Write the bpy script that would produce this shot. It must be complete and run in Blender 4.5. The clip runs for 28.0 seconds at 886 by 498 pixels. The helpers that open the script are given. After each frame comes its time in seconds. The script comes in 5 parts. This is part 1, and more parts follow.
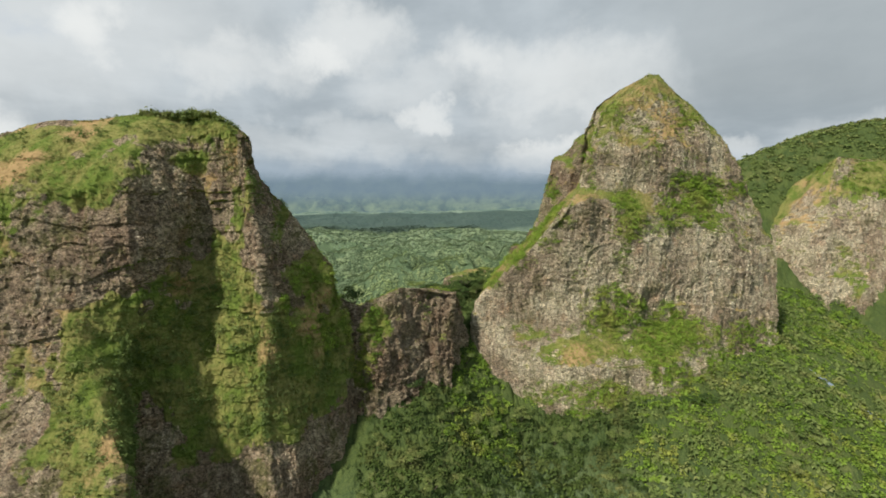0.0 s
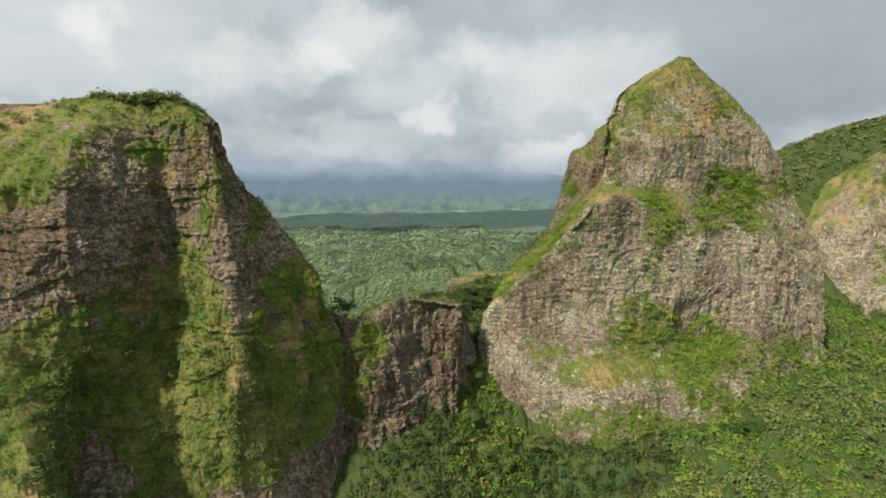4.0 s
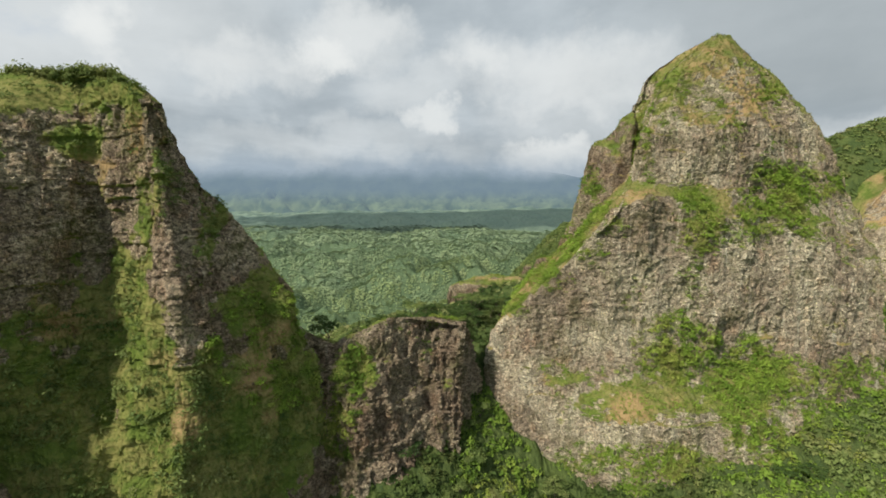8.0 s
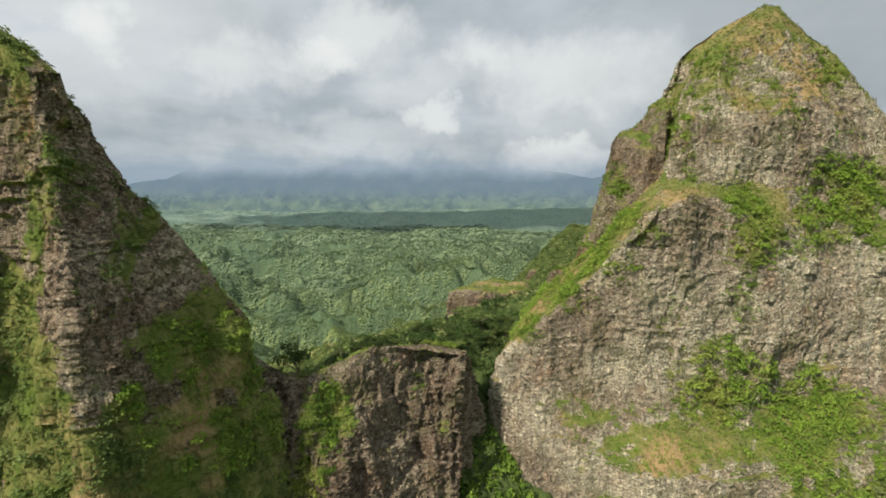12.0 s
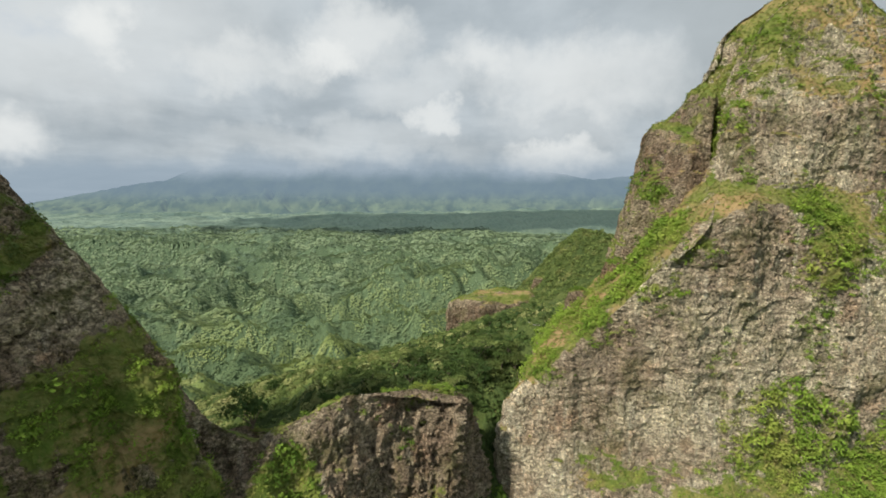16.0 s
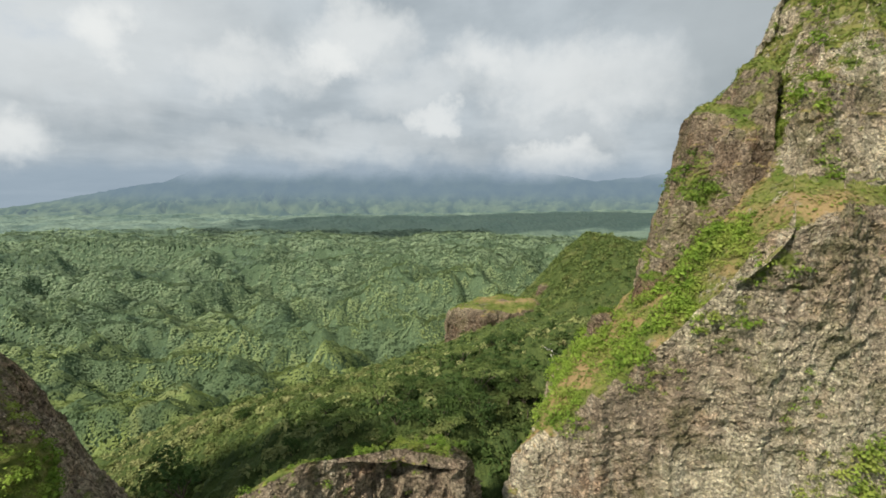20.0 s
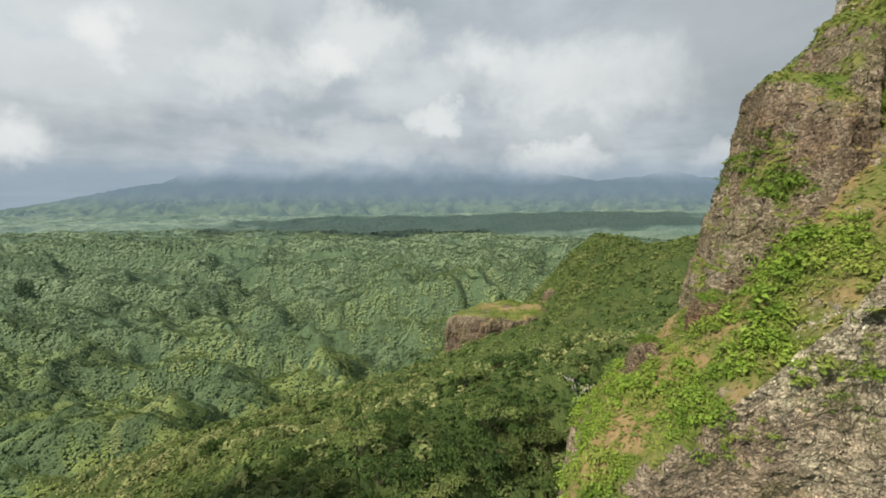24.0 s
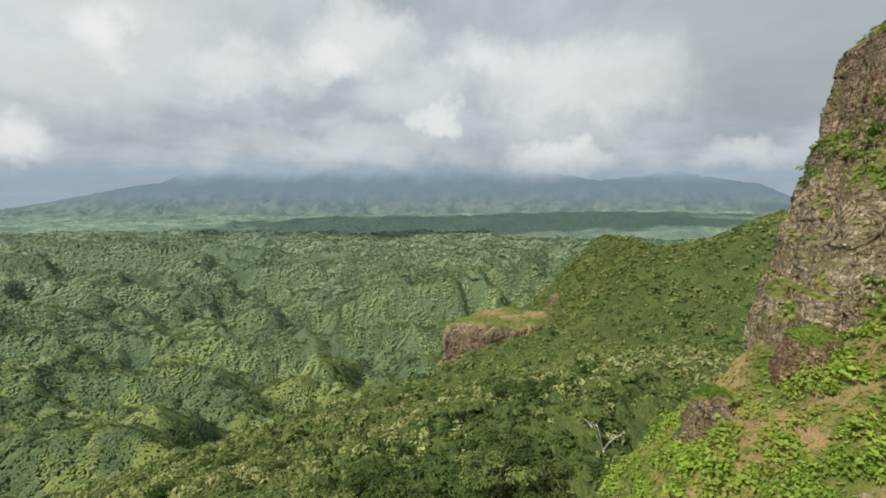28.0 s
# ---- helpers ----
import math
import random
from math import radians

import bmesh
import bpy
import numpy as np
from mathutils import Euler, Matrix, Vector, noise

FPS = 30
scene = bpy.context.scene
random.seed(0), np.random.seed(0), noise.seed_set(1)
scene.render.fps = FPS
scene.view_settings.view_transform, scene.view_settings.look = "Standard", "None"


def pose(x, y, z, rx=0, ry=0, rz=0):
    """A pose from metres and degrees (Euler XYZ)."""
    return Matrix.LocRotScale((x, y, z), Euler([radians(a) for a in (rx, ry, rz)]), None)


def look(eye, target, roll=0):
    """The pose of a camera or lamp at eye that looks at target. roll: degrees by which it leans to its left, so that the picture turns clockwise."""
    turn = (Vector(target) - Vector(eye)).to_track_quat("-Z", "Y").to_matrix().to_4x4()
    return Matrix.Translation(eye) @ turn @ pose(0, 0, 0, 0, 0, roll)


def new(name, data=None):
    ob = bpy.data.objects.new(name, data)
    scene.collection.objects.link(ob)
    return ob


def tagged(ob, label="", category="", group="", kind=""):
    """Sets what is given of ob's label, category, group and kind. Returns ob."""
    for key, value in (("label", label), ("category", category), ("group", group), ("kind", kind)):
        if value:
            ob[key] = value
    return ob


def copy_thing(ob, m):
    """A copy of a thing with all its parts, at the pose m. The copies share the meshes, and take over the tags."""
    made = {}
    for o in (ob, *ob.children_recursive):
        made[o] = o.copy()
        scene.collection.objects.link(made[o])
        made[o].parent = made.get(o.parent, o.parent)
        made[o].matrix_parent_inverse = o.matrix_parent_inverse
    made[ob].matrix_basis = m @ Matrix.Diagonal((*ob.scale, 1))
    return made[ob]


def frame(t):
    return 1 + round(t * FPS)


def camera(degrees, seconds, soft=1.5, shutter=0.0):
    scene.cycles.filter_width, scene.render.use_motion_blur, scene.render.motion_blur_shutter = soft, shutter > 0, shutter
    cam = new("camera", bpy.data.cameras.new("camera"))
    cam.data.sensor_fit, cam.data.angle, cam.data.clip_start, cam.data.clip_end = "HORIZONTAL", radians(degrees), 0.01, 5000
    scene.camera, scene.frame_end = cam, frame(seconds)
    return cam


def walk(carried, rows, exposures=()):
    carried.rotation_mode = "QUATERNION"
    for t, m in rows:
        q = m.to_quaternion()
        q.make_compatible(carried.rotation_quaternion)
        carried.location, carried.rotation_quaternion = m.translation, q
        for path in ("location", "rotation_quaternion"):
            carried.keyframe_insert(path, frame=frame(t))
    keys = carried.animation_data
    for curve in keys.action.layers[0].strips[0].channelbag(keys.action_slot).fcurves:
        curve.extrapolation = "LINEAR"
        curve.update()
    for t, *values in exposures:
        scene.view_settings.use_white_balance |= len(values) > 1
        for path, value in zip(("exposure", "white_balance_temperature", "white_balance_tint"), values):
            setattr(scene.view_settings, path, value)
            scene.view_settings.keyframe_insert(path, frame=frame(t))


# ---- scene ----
cam = camera(86.9, 28.0, 1.7)
METRES, EYE, TILT, LEAN, TURN = 280.0, 200.0, -5.8, 0.0, 0.0
ROWS = [
    (0.0, 0.0, 0.0, 0.0, 0.0, 0.0, -0.0),
    (0.5, -0.0007, 0.0173, 0.0012, 0.02, 0.02, -0.01),
    (1.0, -0.0016, 0.0362, 0.0021, 0.07, 0.05, -0.01),
    (1.5, -0.002, 0.0538, 0.0034, 0.12, 0.07, -0.02),
    (2.0, -0.0024, 0.073, 0.0049, 0.17, 0.08, -0.02),
    (2.5, -0.0026, 0.0907, 0.0063, 0.21, 0.05, -0.03),
    (3.0, -0.0027, 0.1099, 0.0081, 0.26, 0.04, -0.03),
    (3.5, -0.0028, 0.1275, 0.01, 0.32, 0.0, -0.04),
    (5.5, -0.0005, 0.2028, 0.0196, 0.52, -0.13, -0.09),
    (6.0, -0.0009, 0.2232, 0.0214, 0.53, -0.12, -0.09),
    (6.5, -0.0008, 0.2419, 0.0233, 0.56, -0.13, -0.1),
    (7.0, -0.0005, 0.2622, 0.0254, 0.62, -0.13, -0.11),
    (7.5, -0.0002, 0.2812, 0.0271, 0.64, -0.14, -0.1),
    (8.0, 0.0002, 0.3018, 0.0294, 0.67, -0.13, -0.11),
    (8.5, 0.0008, 0.3209, 0.0312, 0.68, -0.11, -0.13),
    (9.0, 0.0011, 0.3416, 0.0332, 0.7, -0.12, -0.13),
    (9.5, 0.0019, 0.3605, 0.0353, 0.7, -0.13, -0.13),
    (10.0, 0.0027, 0.381, 0.0379, 0.71, -0.16, -0.14),
    (10.5, 0.0036, 0.3997, 0.0407, 0.73, -0.19, -0.15),
    (11.0, 0.0047, 0.4199, 0.0436, 0.75, -0.21, -0.16),
    (11.5, 0.0057, 0.4384, 0.0464, 0.77, -0.22, -0.17),
    (12.0, 0.0066, 0.4585, 0.0492, 0.78, -0.24, -0.17),
    (12.5, 0.0072, 0.4768, 0.0522, 0.8, -0.23, -0.17),
    (14.5, 0.0096, 0.5509, 0.0634, 0.87, -0.18, -0.18),
    (15.0, 0.01, 0.5697, 0.0662, 0.88, -0.11, -0.18),
    (15.5, 0.0107, 0.5869, 0.0684, 0.88, -0.08, -0.19),
    (16.0, 0.0118, 0.6052, 0.0707, 0.87, -0.03, -0.18),
    (16.5, 0.0128, 0.622, 0.0726, 0.86, -0.0, -0.2),
    (17.0, 0.0139, 0.64, 0.0746, 0.86, 0.02, -0.23),
    (17.5, 0.0147, 0.6563, 0.076, 0.89, 0.05, -0.21),
    (18.0, 0.0158, 0.6739, 0.0779, 0.92, 0.08, -0.19),
    (18.5, 0.0164, 0.6898, 0.0796, 0.93, 0.11, -0.19),
    (19.0, 0.0172, 0.7069, 0.081, 0.95, 0.13, -0.19),
    (19.5, 0.0177, 0.7226, 0.0822, 0.96, 0.16, -0.2),
    (20.0, 0.0181, 0.7397, 0.0832, 0.96, 0.18, -0.2),
    (20.5, 0.0185, 0.7554, 0.0844, 0.99, 0.22, -0.2),
    (21.0, 0.0187, 0.7721, 0.0858, 1.02, 0.23, -0.21),
    (21.5, 0.0189, 0.7875, 0.0869, 1.04, 0.23, -0.21),
    (23.5, 0.0196, 0.8505, 0.0932, 1.07, 0.2, -0.02),
    (24.0, 0.0205, 0.8671, 0.0943, 1.06, 0.2, -0.01),
    (24.5, 0.0213, 0.8823, 0.0955, 1.08, 0.2, -0.03),
    (25.0, 0.0225, 0.8986, 0.0973, 1.1, 0.19, -0.01),
    (25.5, 0.0237, 0.9139, 0.0988, 1.09, 0.19, -0.03),
    (26.0, 0.0249, 0.9303, 0.1007, 1.11, 0.22, -0.05),
    (26.5, 0.0262, 0.9453, 0.1021, 1.14, 0.21, -0.04),
    (27.0, 0.0275, 0.9618, 0.1031, 1.14, 0.2, -0.04),
    (27.5, 0.0285, 0.9768, 0.104, 1.14, 0.17, -0.04),
    (28.0, 0.0294, 0.9932, 0.1057, 1.15, 0.2, -0.02),
]
walk(cam, [(t, pose(0, 0, EYE, TILT, LEAN, TURN) @ pose(METRES * x, METRES * y, METRES * z, 90 + pitch, roll, yaw)) for t, x, y, z, yaw, pitch, roll in ROWS])

# ---------------------------------------------------------------- world and light
SUN_DIR = Vector((-0.54, -0.53, 0.65)).normalized()
world = bpy.data.worlds.new("world")
scene.world = world
world.use_nodes = True


class Nodes:
    """Short hand for building a node tree."""

    def __init__(self, tree):
        self.t = tree
        tree.nodes.clear()

    def add(self, kind, ins=(), **props):
        n = self.t.nodes.new(kind)
        for k, v in props.items():
            setattr(n, k, v)
        for k, v in dict(ins).items():
            if isinstance(v, bpy.types.NodeSocket):
                self.t.links.new(v, n.inputs[k])
            else:
                n.inputs[k].default_value = v
        return n

    def math(self, op, a, b=0.0, c=0.0):
        return self.add("ShaderNodeMath", {0: a, 1: b, 2: c}, operation=op).outputs[0]

    def vec(self, op, a, b=(0, 0, 0)):
        return self.add("ShaderNodeVectorMath", {0: a, 1: b}, operation=op).outputs[0]

    def mix(self, f, a, b, blend="MIX"):
        n = self.add("ShaderNodeMix", data_type="RGBA", blend_type=blend)
        for k, v in ((0, f), (6, a), (7, b)):
            if isinstance(v, bpy.types.NodeSocket):
                self.t.links.new(v, n.inputs[k])
            else:
                n.inputs[k].default_value = (*v, 1) if k > 0 and len(v) == 3 else v
        return n.outputs[2]

    def noise(self, vector, scale, detail=4.0, rough=0.55, distortion=0.0):
        return self.add("ShaderNodeTexNoise", {"Vector": vector, "Scale": scale, "Detail": detail, "Roughness": rough, "Distortion": distortion}).outputs[0]

    def step(self, v, a, b, lo=0.0, hi=1.0):
        return self.add("ShaderNodeMapRange", {0: v, 1: a, 2: b, 3: lo, 4: hi}, interpolation_type="SMOOTHSTEP").outputs[0]


def build_sky():
    n = Nodes(world.node_tree)
    d = n.add("ShaderNodeTexCoord").outputs["Generated"]
    sky = n.add("ShaderNodeTexSky", sky_type="NISHITA", sun_disc=False, sun_elevation=math.asin(SUN_DIR.z),
                sun_rotation=math.atan2(SUN_DIR.x, SUN_DIR.y), altitude=300.0)
    xyz = n.add("ShaderNodeSeparateXYZ", {0: d})
    x, y, z = xyz.outputs[0], xyz.outputs[1], xyz.outputs[2]
    up = n.math("ADD", n.math("MAXIMUM", z, 0.0), 0.16)
    flat = n.add("ShaderNodeCombineXYZ", {0: n.math("DIVIDE", x, up), 1: n.math("DIVIDE", y, up), 2: 0.3}).outputs[0]
    big = n.noise(flat, 0.55, 5, 0.5, 0.4)
    mid = n.noise(flat, 1.6, 6, 0.58, 0.25)
    puff = n.noise(d, 7.0, 6, 0.55, 0.3)
    body = n.math("ADD", n.math("MULTIPLY", big, 0.5), n.math("ADD", n.math("MULTIPLY", mid, 0.3), n.math("MULTIPLY", puff, 0.2)))
    grey = n.mix(n.step(body, 0.34, 0.66), (0.33, 0.385, 0.425), (0.59, 0.65, 0.69))
    # brighter heaps of cloud, as (x, z, half width, half height, strength) in slopes of the view ahead
    sx = n.math("DIVIDE", x, n.math("MAXIMUM", y, 0.05))
    sz = n.math("DIVIDE", z, n.math("MAXIMUM", y, 0.05))
    wob = n.math("MULTIPLY", n.math("SUBTRACT", n.noise(d, 9.0, 5, 0.6), 0.5), 0.26)
    wob2 = n.math("MULTIPLY", n.math("SUBTRACT", n.noise(n.vec("ADD", d, (3, 1, 7)), 9.0, 5, 0.6), 0.5), 0.20)
    ax, az = n.math("ADD", sx, wob), n.math("ADD", sz, wob2)
    light = 0.0
    for cx, cz, w, h, s in ((-0.85, 0.36, 0.45, 0.17, 0.55), (-0.20, 0.345, 0.11, 0.06, 0.75), (-0.28, 0.31, 0.06, 0.035, 0.4), (-0.42, 0.28, 0.14, 0.05, 0.45), (-0.72, 0.34, 0.07, 0.06, 0.5),
                            (-0.08, 0.24, 0.12, 0.05, 0.40), (0.26, 0.265, 0.20, 0.075, 0.75), (0.05, 0.30, 0.06, 0.05, 0.45), (-0.02, 0.17, 0.045, 0.035, 0.75), (0.21, 0.09, 0.10, 0.032, 0.8),
                            (0.25, 0.16, 0.12, 0.05, 0.35), (-0.92, 0.13, 0.09, 0.055, 0.85), (0.62, 0.085, 0.12, 0.025, 0.55), (-0.25, 0.12, 0.30, 0.04, 0.3), (0.92, 0.16, 0.14, 0.04, 0.4)):
        q = n.math("ADD", n.math("POWER", n.math("DIVIDE", n.math("SUBTRACT", ax, cx), w), 2.0), n.math("POWER", n.math("DIVIDE", n.math("SUBTRACT", az, cz), h), 2.0))
        light = n.math("ADD", n.math("MULTIPLY", n.step(q, 2.1, -0.35), s), light)
    ahead = n.step(y, 0.0, 0.3)
    bright = n.math("MULTIPLY", n.math("MINIMUM", light, 1.0), ahead)
    cloud = n.mix(bright, grey, (0.83, 0.85, 0.84))
    # the heavy grey sheet on the far right
    sheet = n.math("MULTIPLY", n.math("MULTIPLY", n.step(n.math("ADD", sx, wob), 0.15, 0.6), n.step(sz, 0.12, 0.26)), n.math("MULTIPLY", ahead, 0.6))
    cloud = n.mix(n.math("MULTIPLY", sheet, n.math("SUBTRACT", 1.0, bright)), cloud, (0.36, 0.40, 0.415))
    # the dark underside of the cloud on the far hills
    low = n.math("MULTIPLY", n.step(n.math("ADD", sz, n.math("MULTIPLY", wob2, 0.35)), 0.115, 0.055), 0.75)
    cloud = n.mix(low, cloud, (0.29, 0.375, 0.46))
    gap = n.math("MULTIPLY", n.step(n.math("ADD", body, n.math("MULTIPLY", n.step(n.math("ADD", sx, n.math("MULTIPLY", sz, -0.6)), -0.55, -1.2), 0.08)), 0.60, 0.70), n.step(z, 0.15, 0.4))
    blue = n.vec("SCALE", sky.outputs[0])
    blue.node.inputs["Scale"].default_value = 0.12
    col = n.mix(gap, cloud, blue)
    bg = n.add("ShaderNodeBackground", {"Color": col, "Strength": 1.0})
    n.add("ShaderNodeOutputWorld", {0: bg.outputs[0]})


build_sky()
sun = new("sun", bpy.data.lights.new("sun", "SUN"))
sun.data.energy, sun.data.angle, sun.data.color = 5.0, radians(4.0), (1.0, 0.93, 0.82)
sun.matrix_world = look(SUN_DIR * 900, (0, 0, 0))


# ---------------------------------------------------------------- noise on arrays
def lattice(ix, iy, iz, seed):
    h = (ix * 374761393 + iy * 668265263 + iz * 2147483647 + seed * 1274126177) & 0xFFFFFFFF
    h = ((h ^ (h >> 13)) * 1274126177) & 0xFFFFFFFF
    h = ((h ^ (h >> 16)) * 2246822519) & 0xFFFFFFFF
    return ((h ^ (h >> 15)) & 0xFFFFFF) / float(0xFFFFFF)


def vnoise(x, y, z, seed=0):
    """Smooth noise, -1 to 1."""
    x, y, z = np.broadcast_arrays(x, y, z)
    fx, fy, fz = np.floor(x), np.floor(y), np.floor(z)
    ix, iy, iz = fx.astype(np.int64), fy.astype(np.int64), fz.astype(np.int64)
    ux, uy, uz = x - fx, y - fy, z - fz
    ux, uy, uz = (u * u * u * (u * (u * 6 - 15) + 10) for u in (ux, uy, uz))
    out = 0
    for a in (0, 1):
        for b in (0, 1):
            for c in (0, 1):
                w = (ux if a else 1 - ux) * (uy if b else 1 - uy) * (uz if c else 1 - uz)
                out = out + w * lattice(ix + a, iy + b, iz + c, seed)
    return out * 2 - 1


def fbm(x, y, z, seed=0, octaves=4, gain=0.5):
    out, amp, f = 0, 1.0, 1.0
    for k in range(octaves):
        out = out + amp * vnoise(x * f, y * f, z * f, seed + 17 * k)
        amp, f = amp * gain, f * 2.03
    return out


def smooth(v, a, b):
    t = np.clip((v - a) / (b - a), 0, 1)
    return t * t * (3 - 2 * t)


def mesh_of(name, verts, faces, attributes=()):
    """A mesh from arrays: verts (n, 3), faces (m, 3 or 4)."""
    me = bpy.data.meshes.new(name)
    k = faces.shape[1]
    me.vertices.add(len(verts))
    me.vertices.foreach_set("co", np.ascontiguousarray(verts, dtype=np.float32).ravel())
    me.loops.add(faces.size)
    me.loops.foreach_set("vertex_index", np.ascontiguousarray(faces, dtype=np.int32).ravel())
    me.polygons.add(len(faces))
    me.polygons.foreach_set("loop_start", np.arange(0, faces.size, k, dtype=np.int32))
    me.update(calc_edges=True)
    for key, values in attributes:
        me.attributes.new(key, "FLOAT", "POINT").data.foreach_set("value", np.ascontiguousarray(values, dtype=np.float32).ravel())
    me.validate()
    me.shade_flat()
    return me


def grid_faces(rows, cols, closed=False):
    r, c = np.meshgrid(np.arange(rows - 1), np.arange(cols if closed else cols - 1), indexing="ij")
    c2 = (c + 1) % cols
    return np.stack([r * cols + c, r * cols + c2, (r + 1) * cols + c2, (r + 1) * cols + c], -1).reshape(-1, 4)


# ---------------------------------------------------------------- materials
def material(name):
    m = bpy.data.materials.new(name)
    m.use_nodes = True
    return m, Nodes(m.node_tree)


def finish(n, color, rough=0.9, height=None, strength=0.6, distance=0.3, spec=0.25, translucent=0.0, facing=None):
    ins = {"Base Color": color, "Roughness": rough, "Specular IOR Level": spec}
    if height is not None:
        bump = {"Height": height, "Strength": strength, "Distance": distance}
        if facing is not None:
            bump["Normal"] = facing
        ins["Normal"] = n.add("ShaderNodeBump", bump).outputs[0]
    s = n.add("ShaderNodeBsdfPrincipled", ins).outputs[0]
    if translucent:
        tr = n.add("ShaderNodeBsdfTranslucent", {"Color": color}).outputs[0]
        s = n.add("ShaderNodeMixShader", {0: translucent, 1: s, 2: tr}).outputs[0]
    n.add("ShaderNodeOutputMaterial", {0: s})


def rock_material(name, cast=(1.0, 1.0, 1.0), moss=1.0):
    m, n = material(name)
    geo = n.add("ShaderNodeNewGeometry")
    p = geo.outputs["Position"]
    bend = n.vec("SCALE", n.vec("SUBTRACT", n.add("ShaderNodeTexNoise", {"Vector": p, "Scale": 0.3, "Detail": 4.0}).outputs[1], (0.5, 0.5, 0.5)))
    bend.node.inputs["Scale"].default_value = 0.9
    q = n.vec("ADD", p, bend)

    def cells(size, feature="F1"):
        return n.add("ShaderNodeTexVoronoi", {"Vector": n.vec("MULTIPLY", q, size), "Scale": 1.0, "Randomness": 0.95}, feature=feature)

    def tone_of(c):
        return n.add("ShaderNodeSeparateColor", {0: c.outputs["Color"]}).outputs[0]
    brick, column, chip = (0.75, 0.75, 1.3), (0.5, 0.5, 0.16), (2.2, 2.2, 2.0)
    wall = [cells(size) for size in (brick, column, chip)]
    bricks, columns, chips = (tone_of(w) for w in wall)

    def lean(c, k):
        v = n.vec("SCALE", n.vec("SUBTRACT", c.outputs["Color"], (0.5, 0.5, 0.5)))
        v.node.inputs["Scale"].default_value = k
        return v
    brick_gap, column_gap = cells(brick, "DISTANCE_TO_EDGE").outputs["Distance"], cells(column, "DISTANCE_TO_EDGE").outputs["Distance"]
    chip_gap = cells(chip, "DISTANCE_TO_EDGE").outputs["Distance"]
    patch = n.noise(p, 0.03, 6, 0.68)
    streak = n.noise(n.vec("MULTIPLY", p, (1, 1, 0.07)), 0.26, 6, 0.7)
    grain = n.noise(p, 1.6, 8, 0.78)
    speck = n.noise(p, 0.55, 6, 0.75)
    # grey-tan basalt, paler and rustier by the patch, with dark runs of water stain
    c = n.mix(n.step(patch, 0.38, 0.62), (0.27, 0.212, 0.165), (0.44, 0.385, 0.30))
    c = n.mix(n.math("MULTIPLY", n.step(n.noise(p, 0.10, 5, 0.65), 0.52, 0.70), 0.55), c, (0.36, 0.235, 0.16))
    c = n.mix(n.math("MULTIPLY", n.step(streak, 0.53, 0.70), 0.6), c, (0.55, 0.515, 0.44))
    c = n.mix(n.math("MULTIPLY", n.step(streak, 0.46, 0.30), 0.5), c, (0.18, 0.15, 0.13))
    both = n.math("ADD", n.math("MULTIPLY", bricks, 0.5), n.math("ADD", n.math("MULTIPLY", columns, 0.14), n.math("MULTIPLY", chips, 0.36)))
    c = n.mix(0.65, c, n.mix(n.step(both, 0.2, 0.8), (0.22, 0.212, 0.207), (0.90, 0.89, 0.87)), "OVERLAY")
    pits = n.math("MULTIPLY", n.step(speck, 0.45, 0.34), 0.6)
    gaps = n.math("MAXIMUM", n.math("MAXIMUM", n.math("MULTIPLY", n.step(brick_gap, 0.10, 0.02), 0.8), n.math("MULTIPLY", n.step(chip_gap, 0.14, 0.03), 0.45)), n.math("MAXIMUM", n.math("MULTIPLY", n.step(column_gap, 0.07, 0.01), 0.9), pits))
    broken = n.math("MULTIPLY", gaps, n.step(n.noise(p, 0.21, 4, 0.7), 0.36, 0.56, 0.25, 1.0))
    c = n.mix(n.math("MULTIPLY", broken, 0.66), c, (0.05, 0.043, 0.038))
    c = n.mix(0.6, c, n.mix(n.step(grain, 0.32, 0.68), (0.26, 0.26, 0.255), (0.85, 0.85, 0.84)), "OVERLAY")
    c = n.mix(1.0, c, cast, "MULTIPLY")
    # lichen and moss in small scattered patches
    fine = n.noise(p, 0.8, 6, 0.72)
    film = n.math("ADD", n.math("MULTIPLY", n.noise(p, 0.055, 5, 0.68), 0.62), n.math("MULTIPLY", n.noise(p, 0.42, 6, 0.75), 0.38))
    c = n.mix(n.math("MULTIPLY", n.step(film, 0.51 - 0.02 * moss, 0.61), min(0.95, 0.55 * moss)), c, n.mix(n.step(fine, 0.38, 0.62), (0.085, 0.10, 0.03), (0.235, 0.22, 0.085)))
    # turf and dry grass where the mesh says that soil holds
    a = n.add("ShaderNodeAttribute", attribute_name="turf").outputs["Fac"]
    edge = n.math("ADD", a, n.math("MULTIPLY", n.math("SUBTRACT", fine, 0.5), 1.1))
    hue = n.noise(p, 0.07, 4, 0.6)
    g = n.mix(n.step(hue, 0.38, 0.58), (0.13, 0.18, 0.035), (0.24, 0.23, 0.075))
    g = n.mix(n.math("MULTIPLY", n.step(n.noise(p, 0.5, 5, 0.7), 0.42, 0.66), 0.75), g, (0.085, 0.13, 0.027))
    dry = n.add("ShaderNodeAttribute", attribute_name="dry").outputs["Fac"]
    g = n.mix(n.step(n.math("ADD", dry, n.math("MULTIPLY", n.math("SUBTRACT", fine, 0.5), 0.9)), 0.40, 0.85), g, (0.37, 0.26, 0.125))
    over = n.step(edge, 0.38, 0.60)
    c = n.mix(over, c, g)
    h = n.math("ADD", n.math("MULTIPLY", grain, 0.45), n.math("ADD", n.math("MULTIPLY", both, 1.0), n.math("MULTIPLY", speck, 0.7)))
